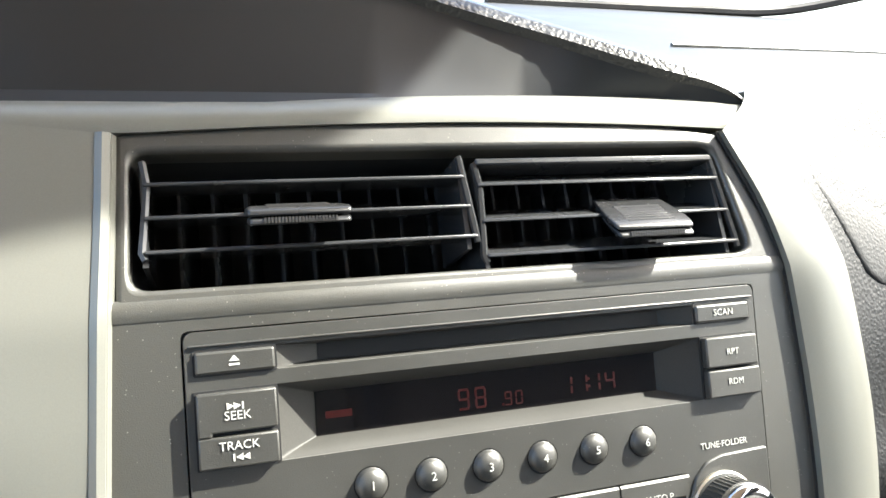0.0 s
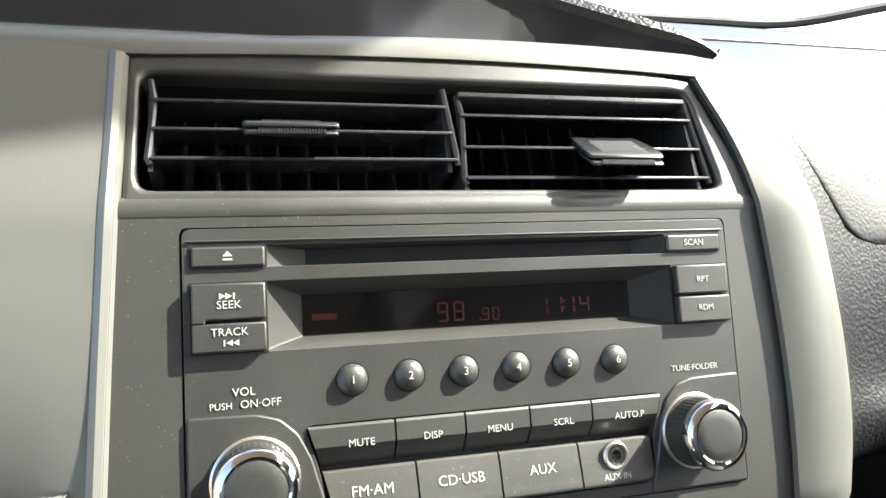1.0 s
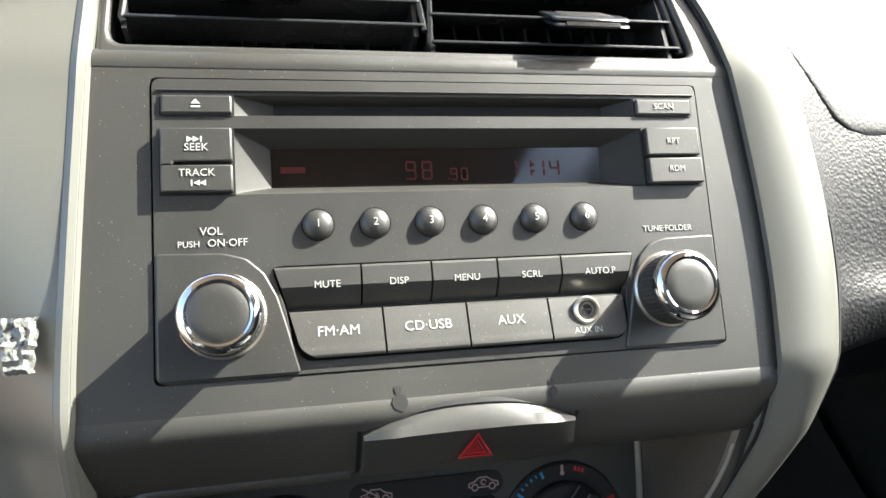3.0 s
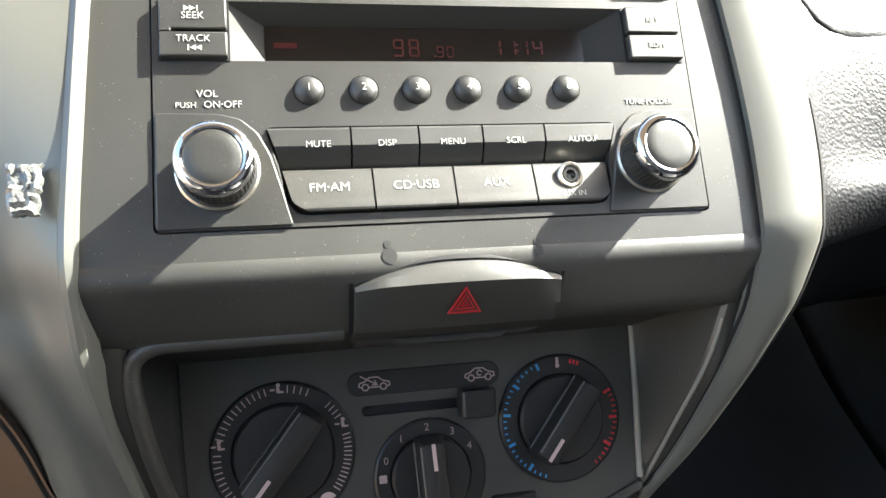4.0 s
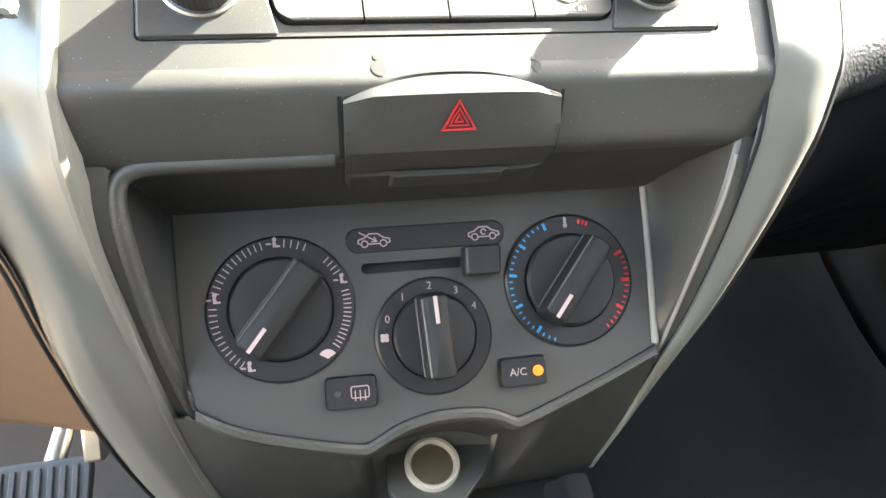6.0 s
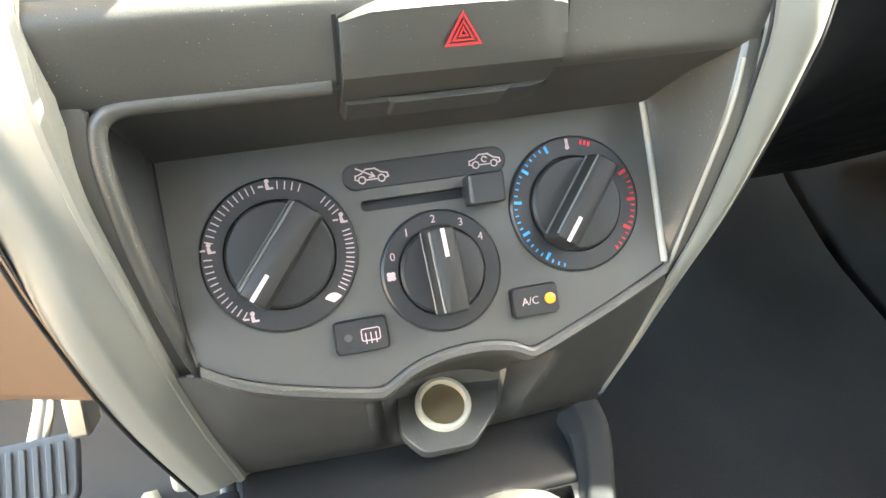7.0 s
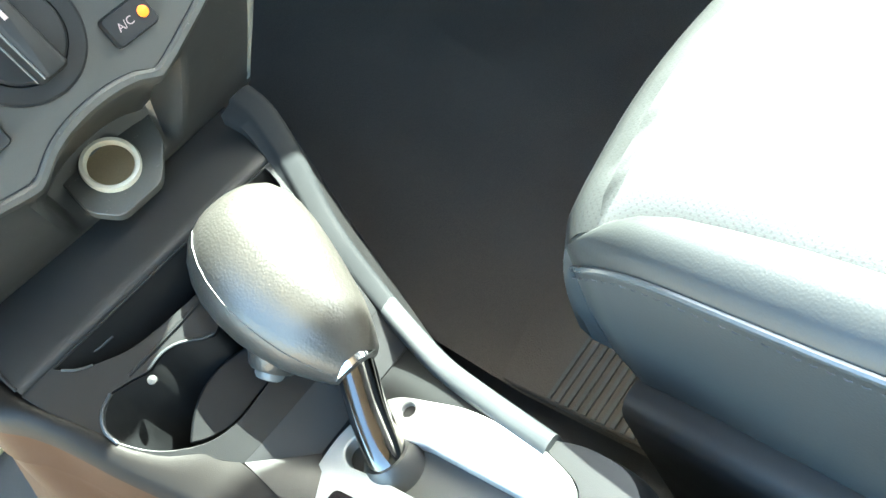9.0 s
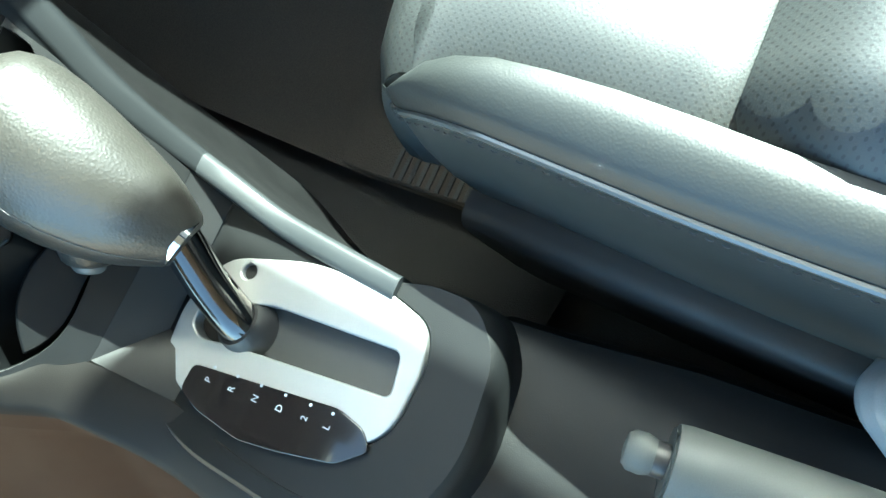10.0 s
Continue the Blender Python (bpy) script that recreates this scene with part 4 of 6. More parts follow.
knob(0.0780, -0.0282, "tune_knob", "grey tuning knob with chrome ring")
lettering("VOL", 0.0037, -0.0823, -0.0006, -0.0012, radio)
lettering("PUSH", 0.0029, -0.0893, -0.0006, -0.0053, radio)
lettering("ON·OFF", 0.0035, -0.0772, -0.0006, -0.0051, radio)
lettering("TUNE·FOLDER", 0.0031, 0.0812, -0.0006, -0.0054, radio)


def slab_key(x0, x1, xb0, xb1, zt, zb, prof, name, round_right=False, round_left=False):
    """A wide key whose face follows prof, a list of (share of its height, y)."""
    rings = []
    for u, y in prof:
        a, b, z = x0 + (xb0 - x0) * u, x1 + (xb1 - x1) * u, zt + (zb - zt) * u
        if round_right and u > 0.75:
            b -= 0.004 * ((u - 0.75) / 0.25) ** 2
        if round_left and u > 0.7:
            a += 0.0045 * ((u - 0.7) / 0.3) ** 2
        rings.append([Vector((a + (b - a) * i / 4, y, z)) for i in range(5)])
    bm = loft(B(), rings, False)
    e = [x for x in bm.edges if x.is_boundary]
    r = bmesh.ops.extrude_edge_only(bm, edges=e)
    for v in [g for g in r["geom"] if isinstance(g, bmesh.types.BMVert)]:
        v.co.y = 0.006
    return part(name, bm, M_PANEL if name[0] == "s" else M_RADIO, radio, angle=20)


R1 = [(0.0, -0.0006), (0.06, -0.0012), (0.50, -0.0014), (0.58, -0.0009), (0.97, 0.0034), (1.0, 0.0040)]
R2 = [(0.0, 0.0012), (0.04, 0.0004), (0.5, -0.0012), (0.7, -0.0017), (0.80, -0.0020), (0.88, -0.0023), (0.94, -0.0024), (0.98, -0.0022), (1.0, -0.0018)]
S1 = [-0.0634, -0.0345, -0.0103, 0.0133, 0.0371, 0.0655]
S1B = [-0.0592, -0.0345, -0.0103, 0.0133, 0.0371, 0.0612]
for i, s in enumerate(("MUTE", "DISP", "MENU", "SCRL", "AUTO.P")):
    g = 0.00035
    kk = slab_key(S1[i] + g, S1[i + 1] - g, S1B[i] + g, S1B[i + 1] - g, -0.0140, -0.0275, R1, "function_key")
    lettering(s, 0.0034, (S1[i] + S1[i + 1]) / 2 + (0.003 if i == 0 else 0.0005), -0.00152, -0.0203, kk)
S2 = [-0.0590, -0.0279, 0.0013, 0.0312, 0.0606]
S2B = [-0.0552, -0.0276, 0.0013, 0.0312, 0.0598]
for i, s in enumerate(("FM·AM", "CD·USB", "AUX", "AUX IN")):
    g = 0.00035
    kk = slab_key(S2[i] + g, S2[i + 1] - g, S2B[i] + g, S2B[i + 1] - g, -0.0287, -0.0442, R2, "source_key", i == 3, i == 0)
    if i < 3:
        lettering(s, 0.0048, (S2[i] + S2[i + 1]) / 2 + 0.0005, -0.00118, -0.0358, kk, lean=-12.6)
    else:
        lettering(s, 0.0032, 0.0448, -0.00215, -0.0412, kk, lean=-10)
        jk = part("jack", turned(B(), [(0.0050, 0.0), (0.0050, -0.0016), (0.0044, -0.0022), (0.0036, -0.0020), (0.0034, -0.0012)], 0.0450, -0.0340, 32), M_METAL, kk, "metal ringed audio jack")
        part("jack_sleeve", turned(B(), [(0.0034, -0.0010), (0.0027, -0.0018), (0.0019, -0.0018), (0.0018, 0.004)], 0.0450, -0.0340, 24), M_BLACK, jk)
        part("jack_hole", turned(B(), [(0.0019, -0.0012), (0.0002, -0.0012)], 0.0450, -0.0340, 20), M_VOID, jk)

# ---- climate panel ----
cp = thing("climate_panel", "dark grey climate control panel with three rotary dials below radio", "climate control", AC)
outline = AC_TOP[::-1] + AC_L[1:] + AC_B[1:] + AC_R[1:-1][::-1]
bm = B()
slot = rrect(-0.0310, 0.0272, 0.0238, 0.0282, 0.0021, 4)
dials = ((-0.0643, 0.0122, 0.0300), (-0.0028, -0.0038, 0.0248), (0.0580, 0.0148, 0.0288))


def disc_pts(x, z, r, n=40):
    return [(x + r * math.cos(2 * math.pi * i / n), z + r * math.sin(2 * math.pi * i / n)) for i in range(n)]


plate(bm, outline[::-1], [slot] + [disc_pts(*d) for d in dials] + [rrect(-0.0492, -0.0280, -0.0305, -0.0170, 0.002), rrect(0.0233, 0.0443, -0.0286, -0.0158, 0.002)], 0.0, 0.006)
part("panel_face", bm, M_CLIMATE, cp, "smooth dark grey face")
part("slider_channel", prism(B(), slot, 0.004, 0.009), M_VOID, cp)
strip = part("recirculation_strip", prism(B(), rrect(-0.0365, 0.0308, 0.0325, 0.0430, 0.005, 6), -0.0006, 0.002), M_BLACK, cp, "black strip with two car symbols", bev=0.0004)


def stroke(bm, pts, w, y):
    """A thin printed line through the points."""
    for (x0, z0), (x1, z1) in zip(pts, pts[1:]):
        d = Vector((x1 - x0, z1 - z0)).normalized() * w
        prism(bm, [(x0 - d.x - d.y, z0 - d.y + d.x), (x1 + d.x - d.y, z1 + d.y + d.x), (x1 + d.x + d.y, z1 + d.y - d.x), (x0 - d.x + d.y, z0 - d.y - d.x)], y - 0.0002, y + 0.0001)


def arc_pts(cx, cz, r, a0, a1, n=8):
    return [(cx + r * math.cos(radians(a0 + (a1 - a0) * i / n)), cz + r * math.sin(radians(a0 + (a1 - a0) * i / n))) for i in range(n + 1)]


for cx, inside in ((-0.0250, False), (0.0218, True)):
    cz = 0.0376
    bm = B()
    body = [(-0.0056, -0.0014), (-0.0066, -0.0010), (-0.0064, 0.0004), (-0.0040, 0.0011), (-0.0020, 0.0027), (0.0016, 0.0027), (0.0038, 0.0011), (0.0064, 0.0004), (0.0067, -0.0010), (0.0056, -0.0014)]
    stroke(bm, [(cx + x, cz + z) for x, z in body], 0.00026, -0.0007)
    stroke(bm, [(cx - 0.0022, cz - 0.0015), (cx + 0.0022, cz - 0.0015)], 0.00026, -0.0007)
    for wx in (-0.0039, 0.0039):
        stroke(bm, arc_pts(cx + wx, cz - 0.0014, 0.0014, 0, 360), 0.00024, -0.0007)
    if inside:
        stroke(bm, arc_pts(cx, cz + 0.0006, 0.0011, 20, 300), 0.00024, -0.0007)
    else:
        stroke(bm, [(cx - 0.0058, cz + 0.0034), (cx + 0.0010, cz - 0.0004)], 0.00026, -0.0007)
        stroke(bm, [(cx - 0.0008, cz - 0.0006), (cx + 0.0012, cz - 0.0005), (cx + 0.0002, cz + 0.0012)], 0.00024, -0.0007)
    part("car_symbol", bm, M_PINK, strip, "pinkish white car outline")
sl = part("slider", prism(B(), rounded([(0.0112, 0.0198), (0.0262, 0.0198), (0.0268, 0.0322), (0.0116, 0.0322)], 0.0015, 3), -0.0085, 0.004), M_BLACK, cp, "black slider block", bev=0.0008)
part("slider_line", box(B(), 0.0119, 0.0128, -0.0087, -0.0085, 0.0208, 0.0312), M_TRIM, sl)


def polar(x, z, r, a):
    return x + r * math.cos(radians(a)), z + r * math.sin(radians(a))


def tick(bm, x, z, r0, r1, a, w):
    d, n = Vector((math.cos(radians(a)), math.sin(radians(a)))), Vector((-math.sin(radians(a)), math.cos(radians(a))))
    c = Vector((x, z))
    prism(bm, [tuple(c + d * r0 - n * w), tuple(c + d * r1 - n * w), tuple(c + d * r1 + n * w), tuple(c + d * r0 + n * w)], -0.0019, -0.0014)


def dial(i, r_in, turn, grip_l, grip_w, mark_end, name, label):
    x, z, r = dials[i]
    base = part("dial_ring", turned(B(), [(r - 0.0002, 0.004), (r - 0.0002, -0.0008), (r - 0.0012, -0.0016), (r_in + 0.0008, -0.0016), (r_in + 0.0004, 0.001)], x, z, 64), M_BLACK, cp, label)
    hub = part("dial_hub", turned(B(), [(r_in, 0.002), (r_in, -0.0032), (r_in - 0.001, -0.0044), (r_in * 0.6, -0.0050), (0.0005, -0.0050)], x, z, 56), M_BLACK, base)
    rings = []
    for y, kx, kz in ((-0.003, 1.0, 1.0), (-0.011, 0.96, 0.90), (-0.0150, 0.93, 0.74), (-0.0160, 0.90, 0.50)):
        pts = rrect(-grip_l * kx, grip_l * kx, -grip_w * kz, grip_w * kz, grip_w * 0.35 * kz, 3)
        rings.append([Vector((px, y, pz)) for px, pz in pts])
    m = Matrix.Translation((x, 0, z)) @ Matrix.Rotation(-radians(turn), 4, "Y")
    g = part("grip", loft(B(), rings, True, False, True), M_GRIP, hub, "black turning grip", m=m, bev=0.0005)
    part("pointer_line", box(B(), min(mark_end * (grip_l - 0.0125), mark_end * (grip_l - 0.0015)), max(mark_end * (grip_l - 0.0125), mark_end * (grip_l - 0.0015)), -0.0163, -0.0159, -0.0008, 0.0008), M_PINK, g, "white pointer line")
    # two pale tubes draw the highlight lines on the black grip
    part("grip_highlight", tube(B(), [(-grip_l * 0.88, -0.0150, grip_w * 0.80), (grip_l * 0.88, -0.0150, grip_w * 0.80)], 0.0005, 6), M_TRIM, g)
    part("grip_highlight", tube(B(), [(-grip_l * 0.90, -0.0060, grip_w * 1.02), (grip_l * 0.90, -0.0060, grip_w * 1.02)], 0.0005, 6), M_TRIM, g)
    return base


md = dial(0, 0.0205, 51, 0.0215, 0.0070, -1, "mode", "black airflow dial with white ticks")
fd = dial(1, 0.0172, 93, 0.0178, 0.0064, 1, "fan", "black fan dial numbered to four")
td = dial(2, 0.0196, 52, 0.0205, 0.0064, -1, "temp", "black temperature dial with blue and red ticks")
x, z, r = dials[0]
for a0, a1, n in ((104, 162, 12), (176, 232, 12), (-38, 12, 14), (66, 84, 4), (30, 44, 4)):
    for k in range(n):
        bm = B()
        tick(bm, x, z, 0.0250, 0.0282, a0 + (a1 - a0) * k / (n - 1), 0.00022)
        part("tick", bm, M_PINK, md)


def seated_mark(x, z, a, parent, extra):
    bm = B()
    prism(bm, disc_pts(x + 0.0004, z + 0.0019, 0.0009, 10), -0.0019, -0.0014)
    prism(bm, [(x - 0.0004, z + 0.0010), (x + 0.0008, z + 0.0010), (x + 0.0012, z - 0.0006), (x + 0.0026, z - 0.0006), (x + 0.0026, z - 0.0014), (x - 0.0002, z - 0.0014)], -0.0019, -0.0014)
    if extra:
        prism(bm, [(x - 0.0030, z + 0.0004), (x - 0.0010, z + 0.0004), (x - 0.0010, z - 0.0003), (x - 0.0030, z - 0.0003)], -0.0019, -0.0014)
    return part("airflow_symbol", bm, M_PINK, parent, "small white airflow symbol")


for a, e in ((93, True), (168, True), (-122, True), (22, True)):
    px, pz = polar(x, z, 0.0265, a)
    seated_mark(px, pz, a, md, e)
bm = B()
px, pz = polar(x, z, 0.0262, -50)
prism(bm, [(px + 0.0004 + q[0], pz - 0.0014 + q[1]) for q in arc_pts(0, 0, 0.0038, 30, 150)] + [(px + 0.0004, pz - 0.0014)], -0.0019, -0.0014)
part("screen_symbol", bm, M_PINK, md, "small white windscreen symbol")
x, z, r = dials[1]
for s, a in (("0", 157), ("1", 126), ("2", 92), ("3", 60), ("4", 32)):
    px, pz = polar(x, z, 0.0208, a)
    lettering(s, 0.0045, px, -0.0017, pz, fd, M_PINK, "numeral")
px, pz = polar(x, z, 0.0208, 178)
bm = B()
for k in range(4):
    q = polar(px, pz, 0.0011, 45 + 90 * k)
    prism(bm, disc_pts(*q, 0.0010, 10), -0.0019, -0.0014)
part("fan_symbol", bm, M_PINK, fd, "small white fan symbol")
x, z, r = dials[2]
for k in range(24):
    a = 112 + (250 - 112) * k / 23
    bm = B()
    tick(bm, x, z, 0.0238 if k % 5 == 0 else 0.0256, 0.0270, a, 0.0006 if k % 5 == 0 else 0.00032)
    part("tick", bm, M_BLUE, td)
for k in range(15):
    a = 24 - (24 + 54) * k / 14
    bm = B()
    tick(bm, x, z, 0.0232 if k % 5 == 0 else 0.0250, 0.0268, a, 0.0007 if k % 5 == 0 else 0.00034)
    part("tick", bm, M_REDP, td)
for a in (76, 72, 68):
    bm = B()
    tick(bm, x, z, 0.0248, 0.0268, a, 0.0005)
    part("tick", bm, M_REDP, td)
bm = B()
tick(bm, x, z, 0.0236, 0.0272, 90, 0.0006)
prism(bm, disc_pts(x, z + 0.0236, 0.0010, 10), -0.0019, -0.0014)
part("zero_mark", bm, M_PINK, td)
for nm, x0, x1, z0, z1, lab in (("rear_defrost_key", -0.0488, -0.0284, -0.0301, -0.0174, "black rear screen heater key"), ("cooling_key", 0.0237, 0.0439, -0.0282, -0.0162, "black cooling key with amber lamp lit")):
    rings = []
    for y, kx in ((0.004, 1.0), (-0.0018, 1.0), (-0.0030, 0.95)):
        rings.append([Vector(((x0 + x1) / 2 + (px - (x0 + x1) / 2) * kx, y, (z0 + z1) / 2 + (pz - (z0 + z1) / 2) * kx)) for px, pz in rrect(x0, x1, z0, z1, 0.0016, 3)])
    kk = part(nm, loft(B(), rings, True, False, True), M_BLACK, cp, lab)
    zc = (z0 + z1) / 2
    if nm[0] == "c":
        lettering("A/C", 0.0045, 0.0312, -0.0032, zc, kk, M_PINK)
        part("indicator_lamp", turned(B(), [(0.0023, -0.0028), (0.0022, -0.0036), (0.0012, -0.0042), (0.0002, -0.0043)], 0.0398, zc, 20), M_LED, kk, "glowing amber lamp")
    else:
        bm = plate(B(), rrect(-0.0390, -0.0314, zc - 0.0024, zc + 0.0026, 0.001), [rrect(-0.0386, -0.0318, zc - 0.0020, zc + 0.0022, 0.0006)], -0.0033, -0.0030)
        for kx in (-0.0372, -0.0352, -0.0332):
            box(bm, kx - 0.0002, kx + 0.0002, -0.0033, -0.0030, zc - 0.0034, zc + 0.0008)
        part("heater_symbol", bm, M_PINK, kk, "white heated screen symbol")
        part("dead_lamp", turned(B(), [(0.0016, -0.0030), (0.0012, -0.0034), (0.0002, -0.0035)], -0.0440, zc, 16), M_KEY, kk)

# ---- power socket ----
SM = P @ Matrix.Translation(SOCK + Vector((0, -0.004, 0))) @ pose(0, 0, 0, -28)
so = thing("power_socket", "round metal power socket in a grey recess below the climate panel", "power socket", SM)
part("socket_recess", plate(B(), rounded([(-0.0205, 0.012), (-0.0225, -0.010), (-0.014, -0.0215), (0.010, -0.0215), (0.026, -0.006), (0.033, 0.016), (0.018, 0.0215), (-0.012, 0.021)], 0.004, 3), [disc_pts(0, 0, 0.0125, 36)], -0.0005, 0.006), M_PANEL, so, "grey moulded surround", bev=0.0012)
part("socket_ring", turned(B(), [(0.0132, 0.002), (0.0136, -0.0025), (0.0130, -0.0042), (0.0114, -0.0042), (0.0105, -0.0030), (0.0103, 0.004)], 0, 0, 44), M_SOCKET, so, "worn pale metal ring")
part("socket_barrel", turned(B(), [(0.0104, -0.001), (0.0103, 0.032), (0.0003, 0.032)], 0, 0, 40), M_BRASS, so, "brownish metal barrel")
part("socket_clip", box(B(), -0.0102, -0.0060, 0.004, 0.012, 0.001, 0.007), M_VOID, so, "black contact clip", bev=0.0008)

# ---- centre console ----
con = thing("centre_console", "dark grey plastic centre console with cup holders and gear selector gate", "console")


# plateau round the selector: top with the gate opening, rounded flanks
po = rounded([(-0.0635, 0.0620), (0.034, 0.0620), (0.030, 0.050), (0.0225, 0.0), (0.0215, -0.026), (0.027, -0.042), (0.027, -0.064), (0.010, -0.079), (-0.032, -0.083), (-0.062, -0.072), (-0.079, -0.030), (-0.0765, 0.03)], 0.017, 7)
pl = rounded([(-0.047, 0.0575), (-0.022, 0.0605), (0.004, 0.0505), (0.0165, 0.012), (0.0190, -0.024), (0.0120, -0.050), (-0.004, -0.0555), (-0.034, -0.054), (-0.052, -0.035), (-0.0625, 0.006), (-0.0575, 0.042)], 0.010, 5)
slot_p = rounded([(-0.0285, 0.0515), (-0.0185, 0.0500), (-0.0075, 0.0180), (-0.0030, -0.0435), (-0.0215, -0.0470), (-0.0305, 0.0290), (-0.0335, 0.0440)], 0.004, 4)


GL = GM @ Matrix(((1, 0, 0, 0), (0, 0, 1, 0), (0, -1, 0, 0), (0, 0, 0, 1)))
rows = []
for y_off, k in ((0.0, 1.0), (0.0015, 1.03), (0.006, 1.07), (0.016, 1.10), (0.045, 1.13)):
    ring = []
    for x, z in po:
        f = 1 - max(0.0, min(1.0, (x - 0.005) / 0.02)) * max(0.0, min(1.0, (z + 0.066) / 0.02))
        ring.append(Vector(((x + 0.02) * (1 + (k - 1) * f) - 0.02, y_off, (z - 0.035) * (1 + (k - 1) * 0.6 * f) + 0.035)))
    rows.append(ring)
part("selector_flank", loft(B(), rows, True), M_CONSOLE, con, m=GL, angle=70)
part("selector_top", plate(B(), po, [pl], 0.0, 0.004), M_CONSOLE, con, "dark grey moulded top", m=GL, bev=0.001)
# the bright plate with its slot, indicator and lock hole
lock = disc_pts(0.0015, 0.0368, 0.0036, 20)
ind = rounded([(-0.0440, 0.0405), (-0.0335, -0.0300), (-0.0365, -0.0430), (-0.0430, -0.0490), (-0.0535, -0.0375), (-0.0600, -0.0120), (-0.0632, 0.0060), (-0.0605, 0.0300), (-0.0560, 0.0410)], 0.003, 3)
gp = part("gate_plate", plate(B(), [((x + 0.02) * 0.985 - 0.02, z * 0.985) for x, z in pl], [slot_p, lock], -0.0022, 0.006), M_PLATE, con, "satin silver selector plate", m=GL, bev=0.0009, seg=3)
part("lock_hole", prism(B(), lock, 0.001, 0.004), M_VOID, gp)
iw = part("gear_indicator", prism(B(), ind, -0.0030, 0.004), M_GLASS, gp, "glossy black gear position window", bev=0.0005)
for s, z in (("P", 0.030), ("R", 0.018), ("N", 0.006), ("D", -0.006), ("2", -0.018), ("L", -0.0285)):
    x = -0.0455 + 0.0035 * (0.01 - z) / 0.04
    lettering(s, 0.0042, x, -0.0032, z, iw, M_DIMPRINT, "gear_letter", spin=0)
    part("gear_dot", prism(B(), disc_pts(x + 0.0058, z, 0.0007, 8), -0.0032, -0.0028), M_DIMPRINT, iw)
part("gate_slide", prism(B(), [((x + 0.017) * 1.1 - 0.017, z * 1.06) for x, z in slot_p], 0.005, 0.008), M_SLIDE, con, "smooth grey slide under the slot", m=GL)
# the console climbs to the dash: v runs up its slope, x across
RAMP = Matrix.Translation((0, -0.018, 0.283)) @ pose(0, 0, 0, 47) @ Matrix(((1, 0, 0, 0), (0, 0, 1, 0), (0, -1, 0, 0), (0, 0, 0, 1)))


def ramp(x, v, h=0.0):
    """A point on the slope, h above it."""
    return RAMP @ Vector((x, -h, v))


# ridge on the passenger side: one plastic painted shaded up to the dash, sunlit beside the selector
rid_c = spline([ramp(0.0650, 0.125, 0.002), ramp(0.0655, 0.112, 0.003), ramp(0.0615, 0.095, 0.002), ramp(0.0545, 0.075, 0.001), ramp(0.0470, 0.055, 0.0), ramp(0.0415, 0.035, 0.0), Vector((0.0380, -0.0070, 0.2945)), Vector((0.0352, -0.0185, 0.2840)), Vector((0.0322, -0.0310, 0.2745)), Vector((0.0265, -0.055, 0.2660)), Vector((0.0228, -0.085, 0.2635)), Vector((0.0195, -0.119, 0.2615))], 5)
rows, wall_r = [], []
for i, p in enumerate(rid_c):
    u = min(1.0, i / 36)
    w = 0.0100 + (0.0060 - 0.0100) * u
    b = 0.0130 + (0.0056 - 0.0130) * min(1.0, i / 28)
    rows.append([p + Vector((a, 0, c)) for a, c in ((-b, -0.007), (-b * 0.92, -0.0022), (-0.0050, -0.0006), (-0.0042, 0.0006), (-0.0020, 0.0012), (w * 0.5, 0.0013), (w - 0.0016, 0.0008), (w - 0.0004, -0.0006), (w, -0.0026), (w, -0.006))])
    wall_r.append([p + Vector((w - 0.0008, 0, -0.004)), p + Vector((w - 0.0002, 0, -0.03)), p + Vector((w, 0, -0.12)), p + Vector((w + 0.002, 0, -0.26))])
part("upper_ridge", loft(B(), rows[:36], False), M_RIDGE_SHADE, con, "console edge climbing to the dash, in the shaded copy", angle=60)
part("side_ridge", loft(B(), rows[35:], False), M_RIDGE_LIT, con, "satin ridge along the console edge, in the sunlit copy", angle=60)
q = rid_c[-1]
part("ridge_end", prism(B(), [(-0.0056, -0.012), (-0.0052, -0.0006), (-0.0042, 0.0006), (-0.0020, 0.0012), (0.0030, 0.0013), (0.0044, 0.0008), (0.0056, -0.0006), (0.0060, -0.0026), (0.0060, -0.012)], 0.0, 0.0015), M_RIDGE_LIT, con, m=Matrix.Translation(q + Vector((0, -0.0014, 0))))
# darker than the console top: this side's shade is painted in
part("side_wall", loft(B(), wall_r, False), M_UNDER_SHADE, con, "console side towards the passenger, shade put into its colour")
# the driver's cheek: smooth dark top rolling over to a side painted with warm bounced light
cheek_i = [(-0.0985, 0.128), (-0.0985, 0.100), (-0.0970, 0.085), (-0.0930, 0.072), (-0.0880, 0.056), (-0.0865, 0.046), (-0.0790, 0.030), (-0.0680, 0.018), (-0.0610, 0.004)]
cheek_o = [(-0.1120, 0.128), (-0.1110, 0.100), (-0.1045, 0.085), (-0.1000, 0.072), (-0.0965, 0.056), (-0.0945, 0.046), (-0.0905, 0.030), (-0.0865, 0.016), (-0.0850, 0.004)]


def deck(x, v, h=0.0):
    """The slope, carried on along the shelf beyond its lip."""
    if v <= 0.0905:
        return ramp(x, v, h)
    return Vector((x, 0.0437 + (v - 0.0905) * 0.92, 0.3490 + (v - 0.0905) * 0.385 + h))


